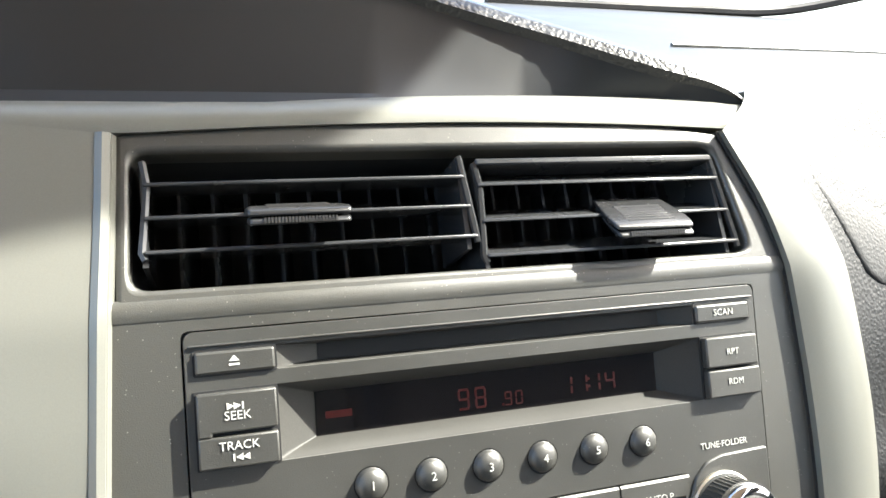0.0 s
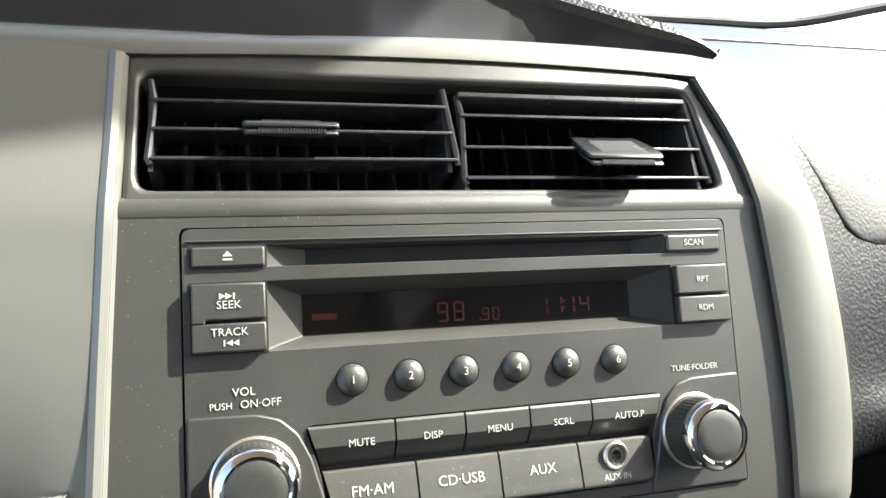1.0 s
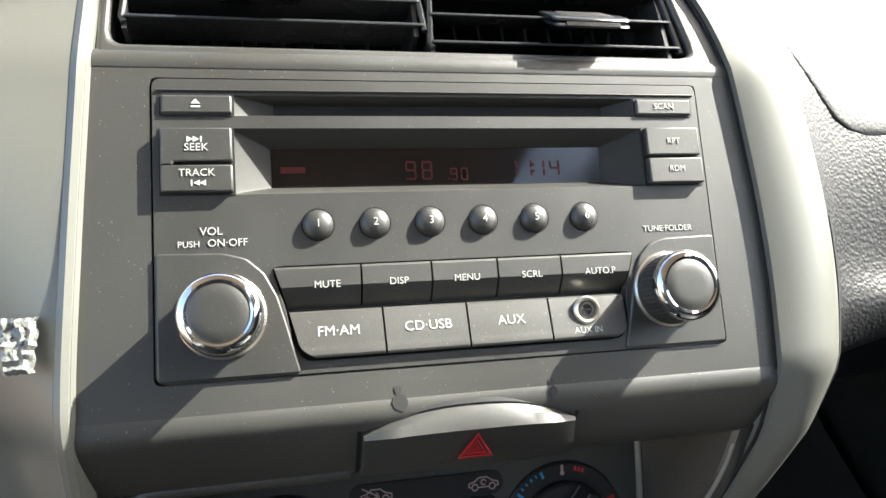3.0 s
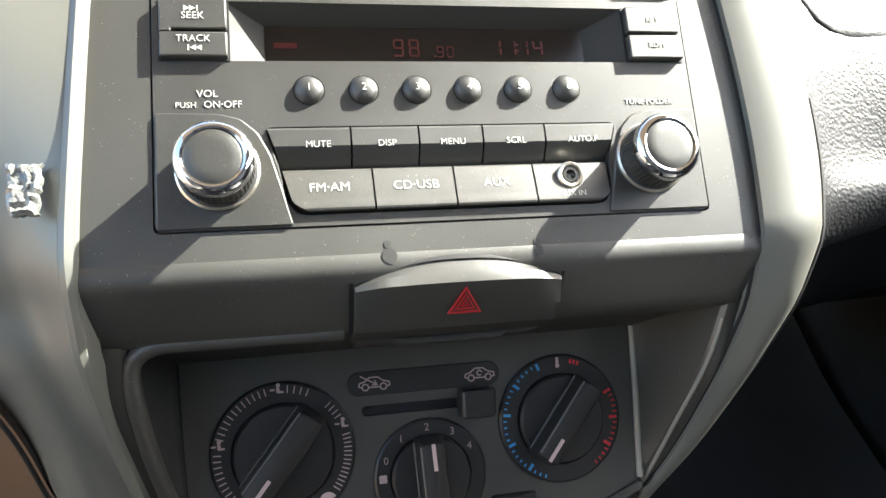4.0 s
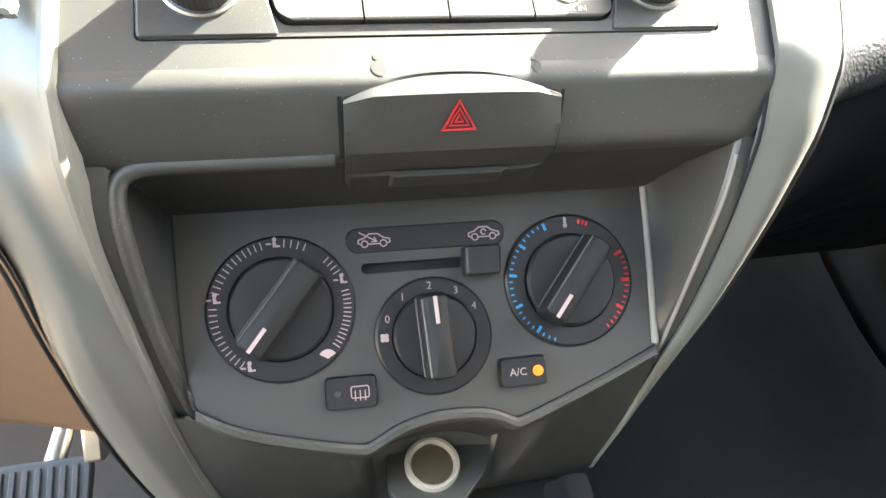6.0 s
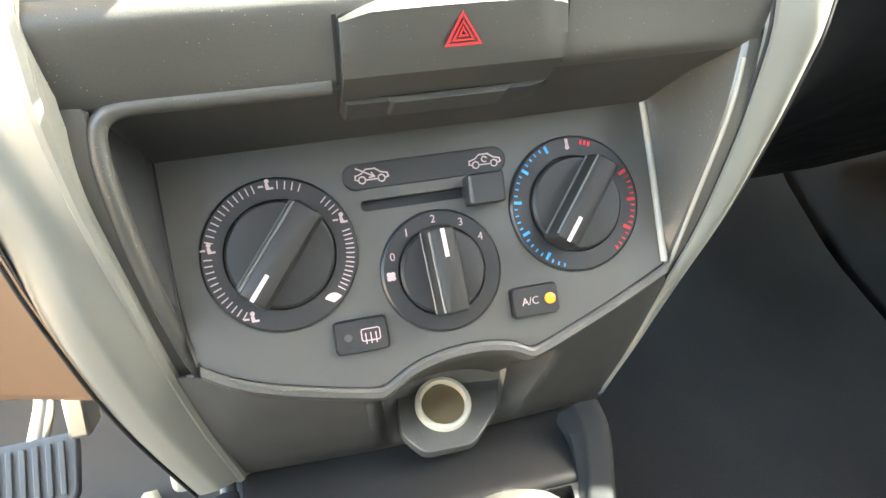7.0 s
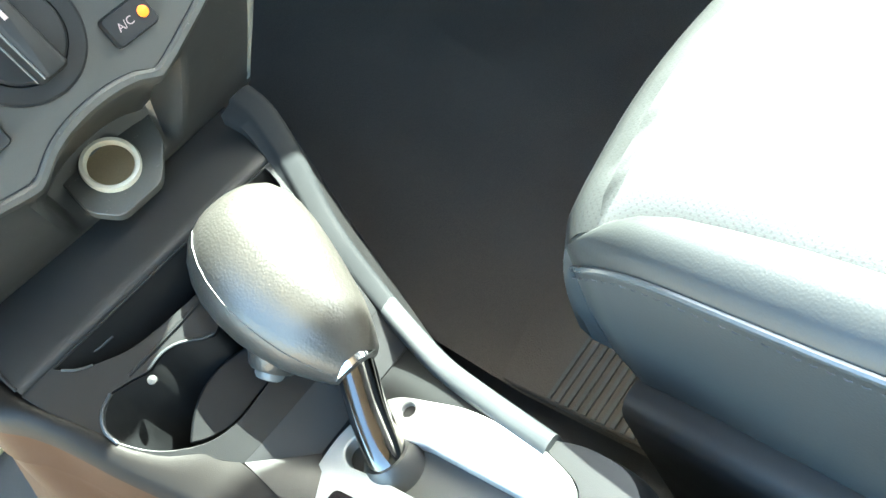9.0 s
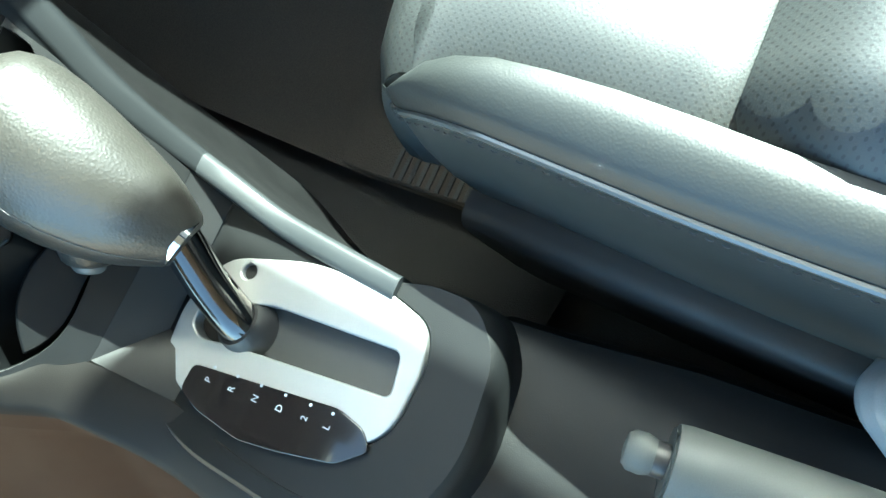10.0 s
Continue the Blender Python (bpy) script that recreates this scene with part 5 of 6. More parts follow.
ci = [deck(x, v) for x, v in cheek_i] + [Vector((-0.0625, -0.047, 0.2640)), Vector((-0.0690, -0.085, 0.2612)), Vector((-0.0700, -0.125, 0.2590)), Vector((-0.058, -0.160, 0.2560))]
co = [deck(x, v, -0.001) for x, v in cheek_o] + [Vector((-0.0895, -0.047, 0.2560)), Vector((-0.0930, -0.085, 0.2510)), Vector((-0.0945, -0.125, 0.2440)), Vector((-0.095, -0.160, 0.2340))]
ci, co = resample(spline(ci, 5), 60), resample(spline(co, 5), 60)
rows, low = [], []
for n_, (p, q) in enumerate(zip(ci, co)):
    f, g = max(0.0, min(1.0, (n_ - 24) / 14)), min(1.0, (n_ + 6) / 14)
    f = f * f * (3 - 2 * f)
    rows.append([p + Vector((0.002, 0, -0.006)), p, p.lerp(q, 0.25) + Vector((0, 0, 0.0016)), p.lerp(q, 0.6) + Vector((0, 0, 0.0020)), p.lerp(q, 0.9) + Vector((0, 0, 0.0006)), q, q + Vector((-0.0022, 0, -0.0035)), q + Vector((-0.0034 - 0.004 * f, 0, -0.0085 - 0.032 * f))])
    low.append([q + Vector((-0.0032 - 0.004 * f, 0, -0.0080 - 0.032 * f)), q + Vector((-0.0060 - 0.002 * f, 0, -0.018 - 0.026 * f)), q + Vector((-0.0085, 0, -0.026 - 0.022 * f)), q + Vector((-0.0075 - 0.001 * f, 0, -0.028 - 0.022 * f)), q + Vector((-0.012, 0, -0.05 - 0.010 * f)), q + Vector((-0.022 - 0.030 * g, 0, -0.12)), q + Vector((-0.028 - 0.075 * g, 0, -0.235))])
part("driver_cheek", loft(B(), rows, False), M_CHEEK, con, "dark console side towards the driver, warm bounce in its colour", angle=60)
part("driver_skirt", loft(B(), low, False), M_SKIRT, con, "creased lower console side, warm bounced light painted as tan", angle=30)
# shelf that juts out under the dash
xs_l, xs_r = -0.0965, 0.0605
rows = []
for y, z, e in ((0.094, 0.369, 0.004), (0.080, 0.3655, 0.003), (0.062, 0.3585, 0.001), (0.050, 0.3535, 0.0), (0.0462, 0.3515, 0.0), (0.0448, 0.3490, 0.0), (0.0462, 0.3462, 0.0), (0.060, 0.335, 0.0), (0.085, 0.310, 0.0)):
    rows.append([Vector((xs_l - e + (xs_r + 2 * e - xs_l) * i / 10, y, z)) for i in range(11)])
# lighter copy of the console plastic, making up for light missing here
part("shelf_slope", loft(B(), rows, False), M_SHELF, con, "sloped shelf under the dash, missing light put into its colour", angle=60)
part("shelf_seam", tube(B(), [Vector((xs_l - 0.0012, 0.092, 0.3690)), Vector((xs_l - 0.0004, 0.062, 0.3588)), Vector((xs_l, 0.046, 0.3515))], 0.0008, 6), M_VOID, con)
# sloping plate with a front pocket and two joined cup holes
cups = [(-0.0730, 0.0650), (-0.0810, 0.0615), (-0.0860, 0.0550), (-0.0862, 0.0480), (-0.0785, 0.0330), (-0.0650, 0.0210), (-0.0510, 0.0166), (-0.0340, 0.0172), (-0.0180, 0.0190), (0.0000, 0.0190), (0.0150, 0.0240), (0.0230, 0.0370), (0.0210, 0.0510), (0.0110, 0.0605), (-0.0020, 0.0625), (-0.0130, 0.0595), (-0.0215, 0.0535), (-0.0270, 0.0505), (-0.0320, 0.0530), (-0.0400, 0.0590), (-0.0480, 0.0612), (-0.0570, 0.0602), (-0.0640, 0.0625)]
cups = [(p.x, p.y) for p in spline([(x, v, 0) for x, v in cups + cups[:1]], 3)[:-1]]
pock = [(-0.0810, 0.0895), (-0.0792, 0.0862), (-0.0755, 0.0820), (-0.0655, 0.0770), (-0.0560, 0.0730), (-0.0390, 0.0705), (-0.0110, 0.0695), (0.0300, 0.0705), (0.0440, 0.0760), (0.0472, 0.0840), (0.0475, 0.0895)]
pock = [(p.x, p.y) for p in spline([(x, v, 0) for x, v in pock], 3)]
wo = [(-0.0605, 0.0020), (0.0335, 0.0020), (0.0415, 0.0350), (0.0510, 0.0700), (0.0585, 0.0850), (0.0600, 0.0905), (-0.0970, 0.0905), (-0.0962, 0.0850), (-0.0945, 0.0730), (-0.0895, 0.0560), (-0.0885, 0.0450), (-0.0810, 0.0300), (-0.0690, 0.0165)]
part("well_plate", plate(B(), wo, [cups, pock], 0.0, 0.003), M_CONSOLE, con, "dark grey plate with two joined cup openings", m=RAMP, bev=0.0010, seg=2)
UP = RAMP.to_3x3().inverted() @ Vector((0, 0, 1))
cw = []
for h, k in ((0.001, 0.0), (0.016, 0.03), (0.034, 0.06), (0.060, 0.10)):
    cw.append([Vector((x + ( -0.032 - x) * k, 0, v + (0.040 - v) * k)) - UP * h for x, v in cups])
# wells and step blacker than the console: their shade is in the colour
part("cup_well", loft(B(), cw, True, False, True), M_CUP, con, "deep cup well, its shade put into the black", m=RAMP)
part("pocket", loft(B(), [[Vector((x, 0.001, v)) for x, v in pock], [Vector((x, 0.0, v)) - UP * 0.03 for x, v in pock], [Vector((x * 0.98, 0.0, v)) - UP * 0.045 for x, v in pock]], True, False, True), M_CUP, con, "narrow storage pocket, its shade put into the black", m=RAMP)
# raised inner crescent at the back of the cup, highlights painted along the rims, and the rib between pocket and cups
cres = [(-0.0690, 0.0260), (-0.0600, 0.0330), (-0.0500, 0.0380), (-0.0380, 0.0400), (-0.0260, 0.0385), (-0.0180, 0.0340), (-0.0200, 0.0195), (-0.0340, 0.0178), (-0.0510, 0.0172), (-0.0630, 0.0215)]
cres = [(p.x, p.y) for p in spline([(x, v, 0) for x, v in cres + cres[:1]], 3)[:-1]]
part("cup_step", prism(B(), cres, 0.008, 0.040), M_CUP, con, "crescent step inside the cup, shade put into its colour", m=RAMP, bev=0.001)


def rim(name, pts, r, h=0.0006):
    part(name, tube(B(), spline([(x, -h, v) for x, v in pts], 5), r, 8), M_RIM, con, "rim line, its highlight put into the pale colour", m=RAMP)


rim("cup_rim_line", [(-0.0738, 0.0648), (-0.0815, 0.0618), (-0.0862, 0.0555), (-0.0866, 0.0480)], 0.0009)
rim("cup_rim_line", [(-0.0570, 0.0606), (-0.0480, 0.0616), (-0.0400, 0.0592), (-0.0320, 0.0532), (-0.0275, 0.0512)], 0.0007)
rim("cup_rim_line", [(-0.0215, 0.0540), (-0.0170, 0.0570), (-0.0135, 0.0600)], 0.0007)
rim("pocket_rim_line", [(-0.0795, 0.0868), (-0.0758, 0.0826), (-0.0700, 0.0790)], 0.0006)
rim("pocket_rim_line", [(-0.0700, 0.0870), (-0.0640, 0.0840), (-0.0560, 0.0835)], 0.0006, -0.006)
part("pocket_rib", prism(B(), [(-0.0640, 0.0640), (0.0300, 0.0660), (0.0300, 0.0675), (-0.0640, 0.0655)], -0.0012, 0.002), M_CONSOLE, con, "thin rib between pocket and cups", m=RAMP, bev=0.0005)
part("cup_stud", turned(B(), [(0.0022, 0.001), (0.0020, -0.0012), (0.0003, -0.0018)], -0.0590, 0.0563, 16), M_VOID, con, "small round stud", m=RAMP)
# foot of the slope: a steep face dying out to the driver's side, and a facet falling to the selector
tip, foot = ramp(-0.0600, 0.0022), [Vector((-0.052, -0.0225, 0.2745)), Vector((-0.036, -0.0290, 0.2640)), Vector((-0.010, -0.0285, 0.2640)), Vector((0.034, -0.0280, 0.2650))]
top = [ramp(-0.052, 0.0026), ramp(-0.036, 0.0026), ramp(-0.010, 0.0026), ramp(0.037, 0.0026)]
bm = B()
vt, vf, v0 = [bm.verts.new(p) for p in top], [bm.verts.new(p) for p in foot], bm.verts.new(tip)
bm.faces.new((v0, vf[0], vt[0]))
for i in range(3):
    bm.faces.new((vt[i], vf[i], vf[i + 1], vt[i + 1]))
part("foot_face", bm, M_BLACK, con, "steep dark face at the foot of the slope", angle=20)
bm = B()
fan = [bm.verts.new(p) for p in (tip, foot[0], foot[1], Vector((-0.0400, -0.0400, 0.2630)), Vector((-0.0520, -0.0480, 0.2625)), Vector((-0.0625, -0.0480, 0.2632)))]
for i in range(1, 5):
    bm.faces.new((fan[0], fan[i], fan[i + 1]))
part("foot_facet", bm, M_FACET, con, "smooth facet falling to the selector", angle=50)
# rear part, lower, beside the handbrake
rows = []
for y, z, x0, x1 in ((-0.155, 0.236, -0.075, 0.028), (-0.185, 0.226, -0.085, 0.032), (-0.24, 0.219, -0.090, 0.040), (-0.45, 0.212, -0.095, 0.050), (-0.9, 0.205, -0.095, 0.055)):
    rows.append([Vector((x0 - 0.014, y, 0.0)), Vector((x0 - 0.008, y, z - 0.03)), Vector((x0, y, z - 0.006)), Vector((x0 + 0.012, y, z)), Vector(((x0 + x1) / 2, y, z + 0.001)), Vector((x1 - 0.012, y, z)), Vector((x1, y, z - 0.006)), Vector((x1 + 0.006, y, z - 0.03)), Vector((x1 + 0.010, y, 0.0))])
part("rear_tunnel", loft(B(), rows, False), M_CONSOLE, con, "dark grey rear console between the seats")

# ---- gear lever ----
lev = thing("gear_lever", "grained grey gear lever knob on a chrome stalk", "gear lever")
K0, K1 = Vector((0.0010, -0.0335, 0.2895)), Vector((0.0204, 0.0415, 0.3505))
ax = (K1 - K0) * 1.0
L = ax.length
ax.normalize()
side = ax.cross(Vector((0, 0, 1))).normalized()
upv = side.cross(ax).normalized()
rows = []
for s, a in ((-0.003, 0.0110), (-0.0008, 0.0136), (0.01, 0.0146), (0.06, 0.0176), (0.12, 0.0208), (0.20, 0.0243), (0.30, 0.0273), (0.42, 0.0300), (0.54, 0.0317), (0.66, 0.0322), (0.76, 0.0312), (0.85, 0.0286), (0.92, 0.0242), (0.965, 0.0182), (0.988, 0.0118), (1.0, 0.0050), (1.002, 0.0010)):
    c = K0 + ax * (s * L if s >= 0 else s)
    lift = 0.0045 * math.sin(math.pi * max(0.0, min(1.0, s)))
    rows.append([c - side * lift + side * a * math.cos(2 * math.pi * i / 48) + upv * a * 0.86 * math.sin(2 * math.pi * i / 48) * (0.92 if math.sin(2 * math.pi * i / 48) < 0 else 1.0) for i in range(48)])
kn = part("knob", loft(B(), rows, True, True, True), M_KNOB, lev, "grained grey knob", angle=60)
sm = []
for r_, s in zip(rows[2:-4], range(99)):
    p = r_[18]
    sm.append(p + (p - (K0 + ax * L * 0.4)).normalized() * 0.0001)
part("seam", tube(B(), sm, 0.0003, 8), M_KNOB, kn, "raised moulding seam")
bc = Vector((-0.0232, -0.0010, 0.2945))
bn = Vector((-0.83, -0.08, -0.55)).normalized()
bmat = Matrix.Translation(bc) @ (-bn).to_track_quat("Y", "Z").to_matrix().to_4x4() @ Matrix.Scale(1.25, 4)
part("release_button", turned(B(), [(0.0062, 0.008), (0.0062, -0.001), (0.0054, -0.0022), (0.003, -0.0027), (0.0003, -0.0027)], 0, 0, 28), M_TRIM, kn, "round grey release button", m=bmat)
part("button_collar", turned(B(), [(0.0150, 0.020), (0.0118, 0.010), (0.0092, 0.0022), (0.0080, 0.0010), (0.0066, 0.0012)], 0, 0, 28), M_KNOB, kn, m=bmat)
base = Vector((-0.0215, -0.0615, 0.2605))
st = spline([base + Vector((-0.001, -0.001, -0.012)), base, base.lerp(K0, 0.5) + Vector((-0.001, 0.001, 0.0)), K0], 5)
# chrome darkened: the reflected dark cabin is put into the colour
part("stalk", tube(B(), st, [0.0100 - 0.001 * i / (len(st) - 1) for i in range(len(st))], 28), M_STALK, lev, "polished chrome stalk, dark reflection put into its colour")
part("collar", tube(B(), [K0 - ax * 0.0022, K0 - ax * 0.0018, K0 + ax * 0.0012, K0 + ax * 0.0016], [0.0105, 0.0122, 0.0128, 0.0122], 32), M_CHROME, lev, "bright collar ring")
part("boot_ring", tube(B(), [base + Vector((0.001, 0, -0.012)), base + Vector((0.0005, 0, 0.001)), base + Vector((0.001, 0.001, 0.004))], [0.0150, 0.0135, 0.0105], 28), M_BLACK, lev, "black boot ring")

# ---- handbrake ----
hb = thing("handbrake", "grey handbrake lever with push button lying between the seats", "handbrake")
h0, h1 = Vector((-0.0009, -0.2317, 0.2842)), Vector((0.020, -0.50, 0.245))
d = (h1 - h0).normalized()
part("push_button", tube(B(), [h0 - d * 0.0045, h0 - d * 0.0040, h0 - d * 0.002, h0 + d * 0.002, h0 + d * 0.005], [0.002, 0.0050, 0.0066, 0.0068, 0.0058], 28), M_HBRAKE, hb, "round grey push button")
part("neck", tube(B(), [h0 + d * 0.004, h0 + d * 0.026], [0.0058, 0.0058], 24), M_BLACK, hb, "black button shaft")
part("grip", tube(B(), [h0 + d * 0.020, h0 + d * 0.0105, h0 + d * 0.009, h0 + d * 0.010, h0 + d * 0.014, h0 + d * 0.06, h0 + d * 0.15, h1], [0.0098, 0.0102, 0.0115, 0.0128, 0.0134, 0.0140, 0.0138, 0.0125], 36), M_HBRAKE, hb, "smooth grey grip sleeve", angle=50)
part("grip_end", tube(B(), [h0 + d * 0.0198, h0 + d * 0.0202], [0.0097, 0.0097], 28), M_BLACK, hb)
part("lever_foot", box(B(), 0.008, 0.032, -0.56, -0.47, 0.2, 0.248), M_CONSOLE, hb, bev=0.004)

# ---- passenger seat ----
seat = thing("passenger_seat", "dark grey leather passenger seat with perforated cushion beside the console", "car seat")


def perforated():
    """Leather with a grid of small holes."""
    m = M_LEATHER.copy()
    m.name = "perforated_leather"
    nt = m.node_tree
    n, ln = nt.nodes, nt.links.new
    tc = next(x for x in n if x.bl_idname == "ShaderNodeTexCoord")
    vo = n.new("ShaderNodeTexVoronoi")
    vo.inputs["Scale"].default_value, vo.inputs["Randomness"].default_value = 420, 0.0
    mp = n.new("ShaderNodeMapping")
    mp.inputs["Rotation"].default_value = (0, 0, radians(45))
    mp.inputs["Scale"].default_value = (1, 1, 0.0)
    ln(tc.outputs["Object"], mp.inputs[0])
    ln(mp.outputs[0], vo.inputs["Vector"])
    lt = n.new("ShaderNodeMath")
    lt.operation = "LESS_THAN"
    lt.inputs[1].default_value = 0.20
    ln(vo.outputs["Distance"], lt.inputs[0])
    b = n["Principled BSDF"]
    old = b.inputs["Base Color"].links[0].from_socket
    mx = n.new("ShaderNodeMix")
    mx.data_type = "RGBA"
    mx.inputs[7].default_value = (0.012, 0.012, 0.012, 1)
    ln(lt.outputs[0], mx.inputs[0])
    ln(old, mx.inputs[6])
    ln(mx.outputs[2], b.inputs["Base Color"])
    return m


M_PERF = perforated()


def along(table, y):
    """Read a value from (y, value) pairs running backwards."""
    if y >= table[0][0]:
        return table[0][1]
    for (a, p), (b, q) in zip(table, table[1:]):
        if y >= b:
            return p + (q - p) * (y - a) / (b - a)
    return table[-1][1]


PIP = [(-0.100, 0.0805), (-0.128, 0.0778), (-0.157, 0.0752), (-0.19, 0.0722), (-0.22, 0.0692), (-0.25, 0.0670), (-0.28, 0.0652), (-0.36, 0.0610), (-0.60, 0.0520)]
SEAM = [(-0.100, 0.0800), (-0.105, 0.0822), (-0.111, 0.0892), (-0.120, 0.0955), (-0.137, 0.0992), (-0.150, 0.1000), (-0.170, 0.1000), (-0.190, 0.0990), (-0.21, 0.0970), (-0.23, 0.0948), (-0.25, 0.0917), (-0.27, 0.0890), (-0.36, 0.0830), (-0.60, 0.0760)]


def pip(y):
    """The piped edge of the cushion nearest the console."""
    return along(PIP, y)


def seam(y):
    return along(SEAM, y)


def cushion_z(x, y):
    f = max(0.0, (y + 0.150) / 0.06)
    return 0.3175 - 0.022 * f ** 2.4 + 0.012 * max(0, (-0.2 - y)) / 0.3


ys = [-0.096, -0.099, -0.104, -0.110, -0.118, -0.130, -0.145, -0.165, -0.19, -0.215, -0.25, -0.30, -0.36, -0.45, -0.58]
rows = []
for y in ys:
    x0, x1, z = pip(y), seam(y), cushion_z(0, y)
    sh = max(0.0, (y + 0.112) / 0.016) ** 2
    x0 += 0.006 * sh
    x1 = max(x1, x0 + 0.0015)
    ring = [Vector((x0, y, z - 0.009 - 0.004 * sh))]
    for j in range(1, 9):
        t = j / 8
        ring.append(Vector((x0 + (x1 - x0) * t, y, z - 0.009 + 0.0138 * math.sin(math.pi * (0.02 + 0.66 * t)) ** 0.62 - 0.004 * sh)))
    ring.append(Vector((x1 + 0.001, y, z - 0.009)))
    rows.append(ring)
part("side_bolster", loft(B(), rows, False, False, False), M_BOLSTER, seat, "plump leather side bolster")


FRONT = [(0.066, -0.104), (0.085, -0.089), (0.104, -0.083), (0.124, -0.079), (0.161, -0.073), (0.198, -0.070), (0.242, -0.071), (0.280, -0.077), (0.312, -0.090), (0.345, -0.106), (0.545, -0.112), (0.60, -0.114)]


def front_y(x):
    """How far forward the cushion reaches."""
    pts = front_y.line
    for p, q in zip(pts, pts[1:]):
        if x <= q.x:
            return p.y + (q.y - p.y) * (x - p.x) / (q.x - p.x)
    return pts[-1].y


front_y.line = spline([(x, y, 0) for x, y in FRONT], 6)


def pad(name, y0, y1, x1, lift, label, rolled):
    """A perforated cushion pad; the front one rolls over the edge."""
    rows = []
    prof = []
    if rolled:
        for k in range(13):
            a = radians(-14 + 104 * k / 12)
            prof.append((-0.026 * (1 - max(0.0, math.cos(a)) ** 0.8), -0.046 * (1 - math.sin(a)), True))
        prof = [(p[0], p[1], True) for p in prof]
    n = 18
    for i in range(n + 1):
        t = i / n
        prof.append((t, 0, False))
    for f, h, roll in prof:
        ring = []
        for j in range(33):
            u = j / 32
            xs = 0.0910 - 0.0115 * max(0.0, -h / 0.046) ** 0.6 if roll else seam(min(-0.1125, y0 + (y1 - y0) * f)) - 0.0012
            x = xs + (x1 - xs) * u
            ex = min(1.0, min(u * 30, (1 - u) * 12))
            fy = front_y(x) if rolled else y0
            ys_ = (fy - 0.026) if rolled else y0
            if roll:
                y, z, e = fy + f, cushion_z(x, -0.16) + h, 1.0
            else:
                y = ys_ + (y1 - ys_) * f
                e = min(1.0, (1 - f) * 10) if rolled else min(1.0, min(f * 9, (1 - f) * 12))
                z = cushion_z(x, min(y, -0.155))
            ring.append(Vector((x, y, z + lift - (0.005 if rolled else 0.020) * (1 - e) ** 2 - (0.007 if rolled else 0.020) * (1 - ex) ** 2 + 0.0008 * (min(1.0, 2 * f) if not rolled else 0.5) * noise.noise(Vector((x * 22, y * 22, 0))))))
        rows.append(ring)
    pad.edge = [r[0] for r in rows[:13]]
    return part(name, loft(B(), rows, False), M_PERF, seat, label, angle=70)


pad("cushion_front", -0.115, -0.2265, 0.545, 0.000, "perforated leather front cushion", True)
corner_edge = pad.edge
pad("cushion_rear", -0.2243, -0.56, 0.545, 0.020, "perforated leather rear cushion", False)
# front panel under the roll
rows = []
for y, z in ((-0.004, 0.285), (-0.010, 0.268), (-0.028, 0.245), (-0.050, 0.215), (-0.070, 0.185)):
    rows.append([Vector((x, front_y(x) + y, z)) for x in [0.086 + 0.46 * u / 24 for u in range(25)]])
part("front_panel", loft(B(), rows, False), M_SEATSIDE, seat, "dark vinyl front panel of the cushion")
# side panel below the piping, with stitches
rows = []
for y in ys:
    yy = min(y, -0.106)
    x0, z = pip(y), cushion_z(0, y) - 0.011
    sh = max(0.0, (y + 0.112) / 0.016) ** 2
    x0 += 0.006 * sh
    rows.append([Vector((x0, y, z)), Vector((x0 - 0.0012, y - 0.001, z - 0.008)), Vector((x0 - 0.002, y - 0.002, z - 0.03)), Vector((x0 - 0.001, y - 0.006, z - 0.06)), Vector((x0 + 0.004, y - 0.010, z - 0.09)), Vector((x0 + 0.006, y - 0.012, z - 0.108))])
part("side_panel", loft(B(), rows, False), M_SEATSIDE, seat, "dark vinyl side panel")
a, b = resample(corner_edge[::-1], 10), resample([Vector((pip(-0.096) + 0.006, -0.096, cushion_z(0, -0.096) - 0.010))] + rows[0][1:4], 10)
part("corner_panel", loft(B(), [[p, p.lerp(q, 0.5) + Vector((-0.001, 0.002, 0)), q] for p, q in zip(a, b)], False), M_SEATSIDE, seat, "rounded vinyl front corner")
pp = [Vector((pip(y) + 0.006 * max(0.0, (y + 0.112) / 0.016) ** 2 - 0.0006, y, cushion_z(0, y) - 0.0092 - 0.004 * max(0.0, (y + 0.112) / 0.016) ** 2)) for y in ys]
# paler than the leather: the sky's glint is put into its colour
pi = part("piping", tube(B(), spline(pp, 3), 0.0016, 8), M_PIPING, seat, "raised piping along the edge")
line = resample([p + Vector((-0.0016, 0, -0.0042)) for p in spline(pp, 3)], 190)
for a, b in zip(line[::2], line[1::2]):
    bm = tube(B(), [a, a.lerp(b, 0.5) + Vector((-0.0004, 0, 0)), b], 0.0003, 5)
    part("stitch", bm, M_THREAD, pi)
# lower trim
rows = []
for y in (-0.112, -0.16, -0.25, -0.40, -0.58):
    x = 0.072 + (y + 0.1) * 0.06
    rows.append([Vector((x + 0.012, y, 0.2140)), Vector((x + 0.004, y, 0.2142)), Vector((x - 0.001, y, 0.2130)), Vector((x - 0.004, y, 0.2095)), Vector((x - 0.005, y, 0.204)), Vector((x - 0.002, y, 0.17)), Vector((x + 0.006, y, 0.10)), Vector((x + 0.016, y, 0.03))])
part("base_trim", loft(B(), rows, False), M_LOWTRIM, seat, "dark plastic seat base trim")
part("seat_frame", box(B(), 0.12, 0.54, -0.58, -0.18, 0.0, 0.19), M_BLACK, seat, bev=0.01)
rows = []
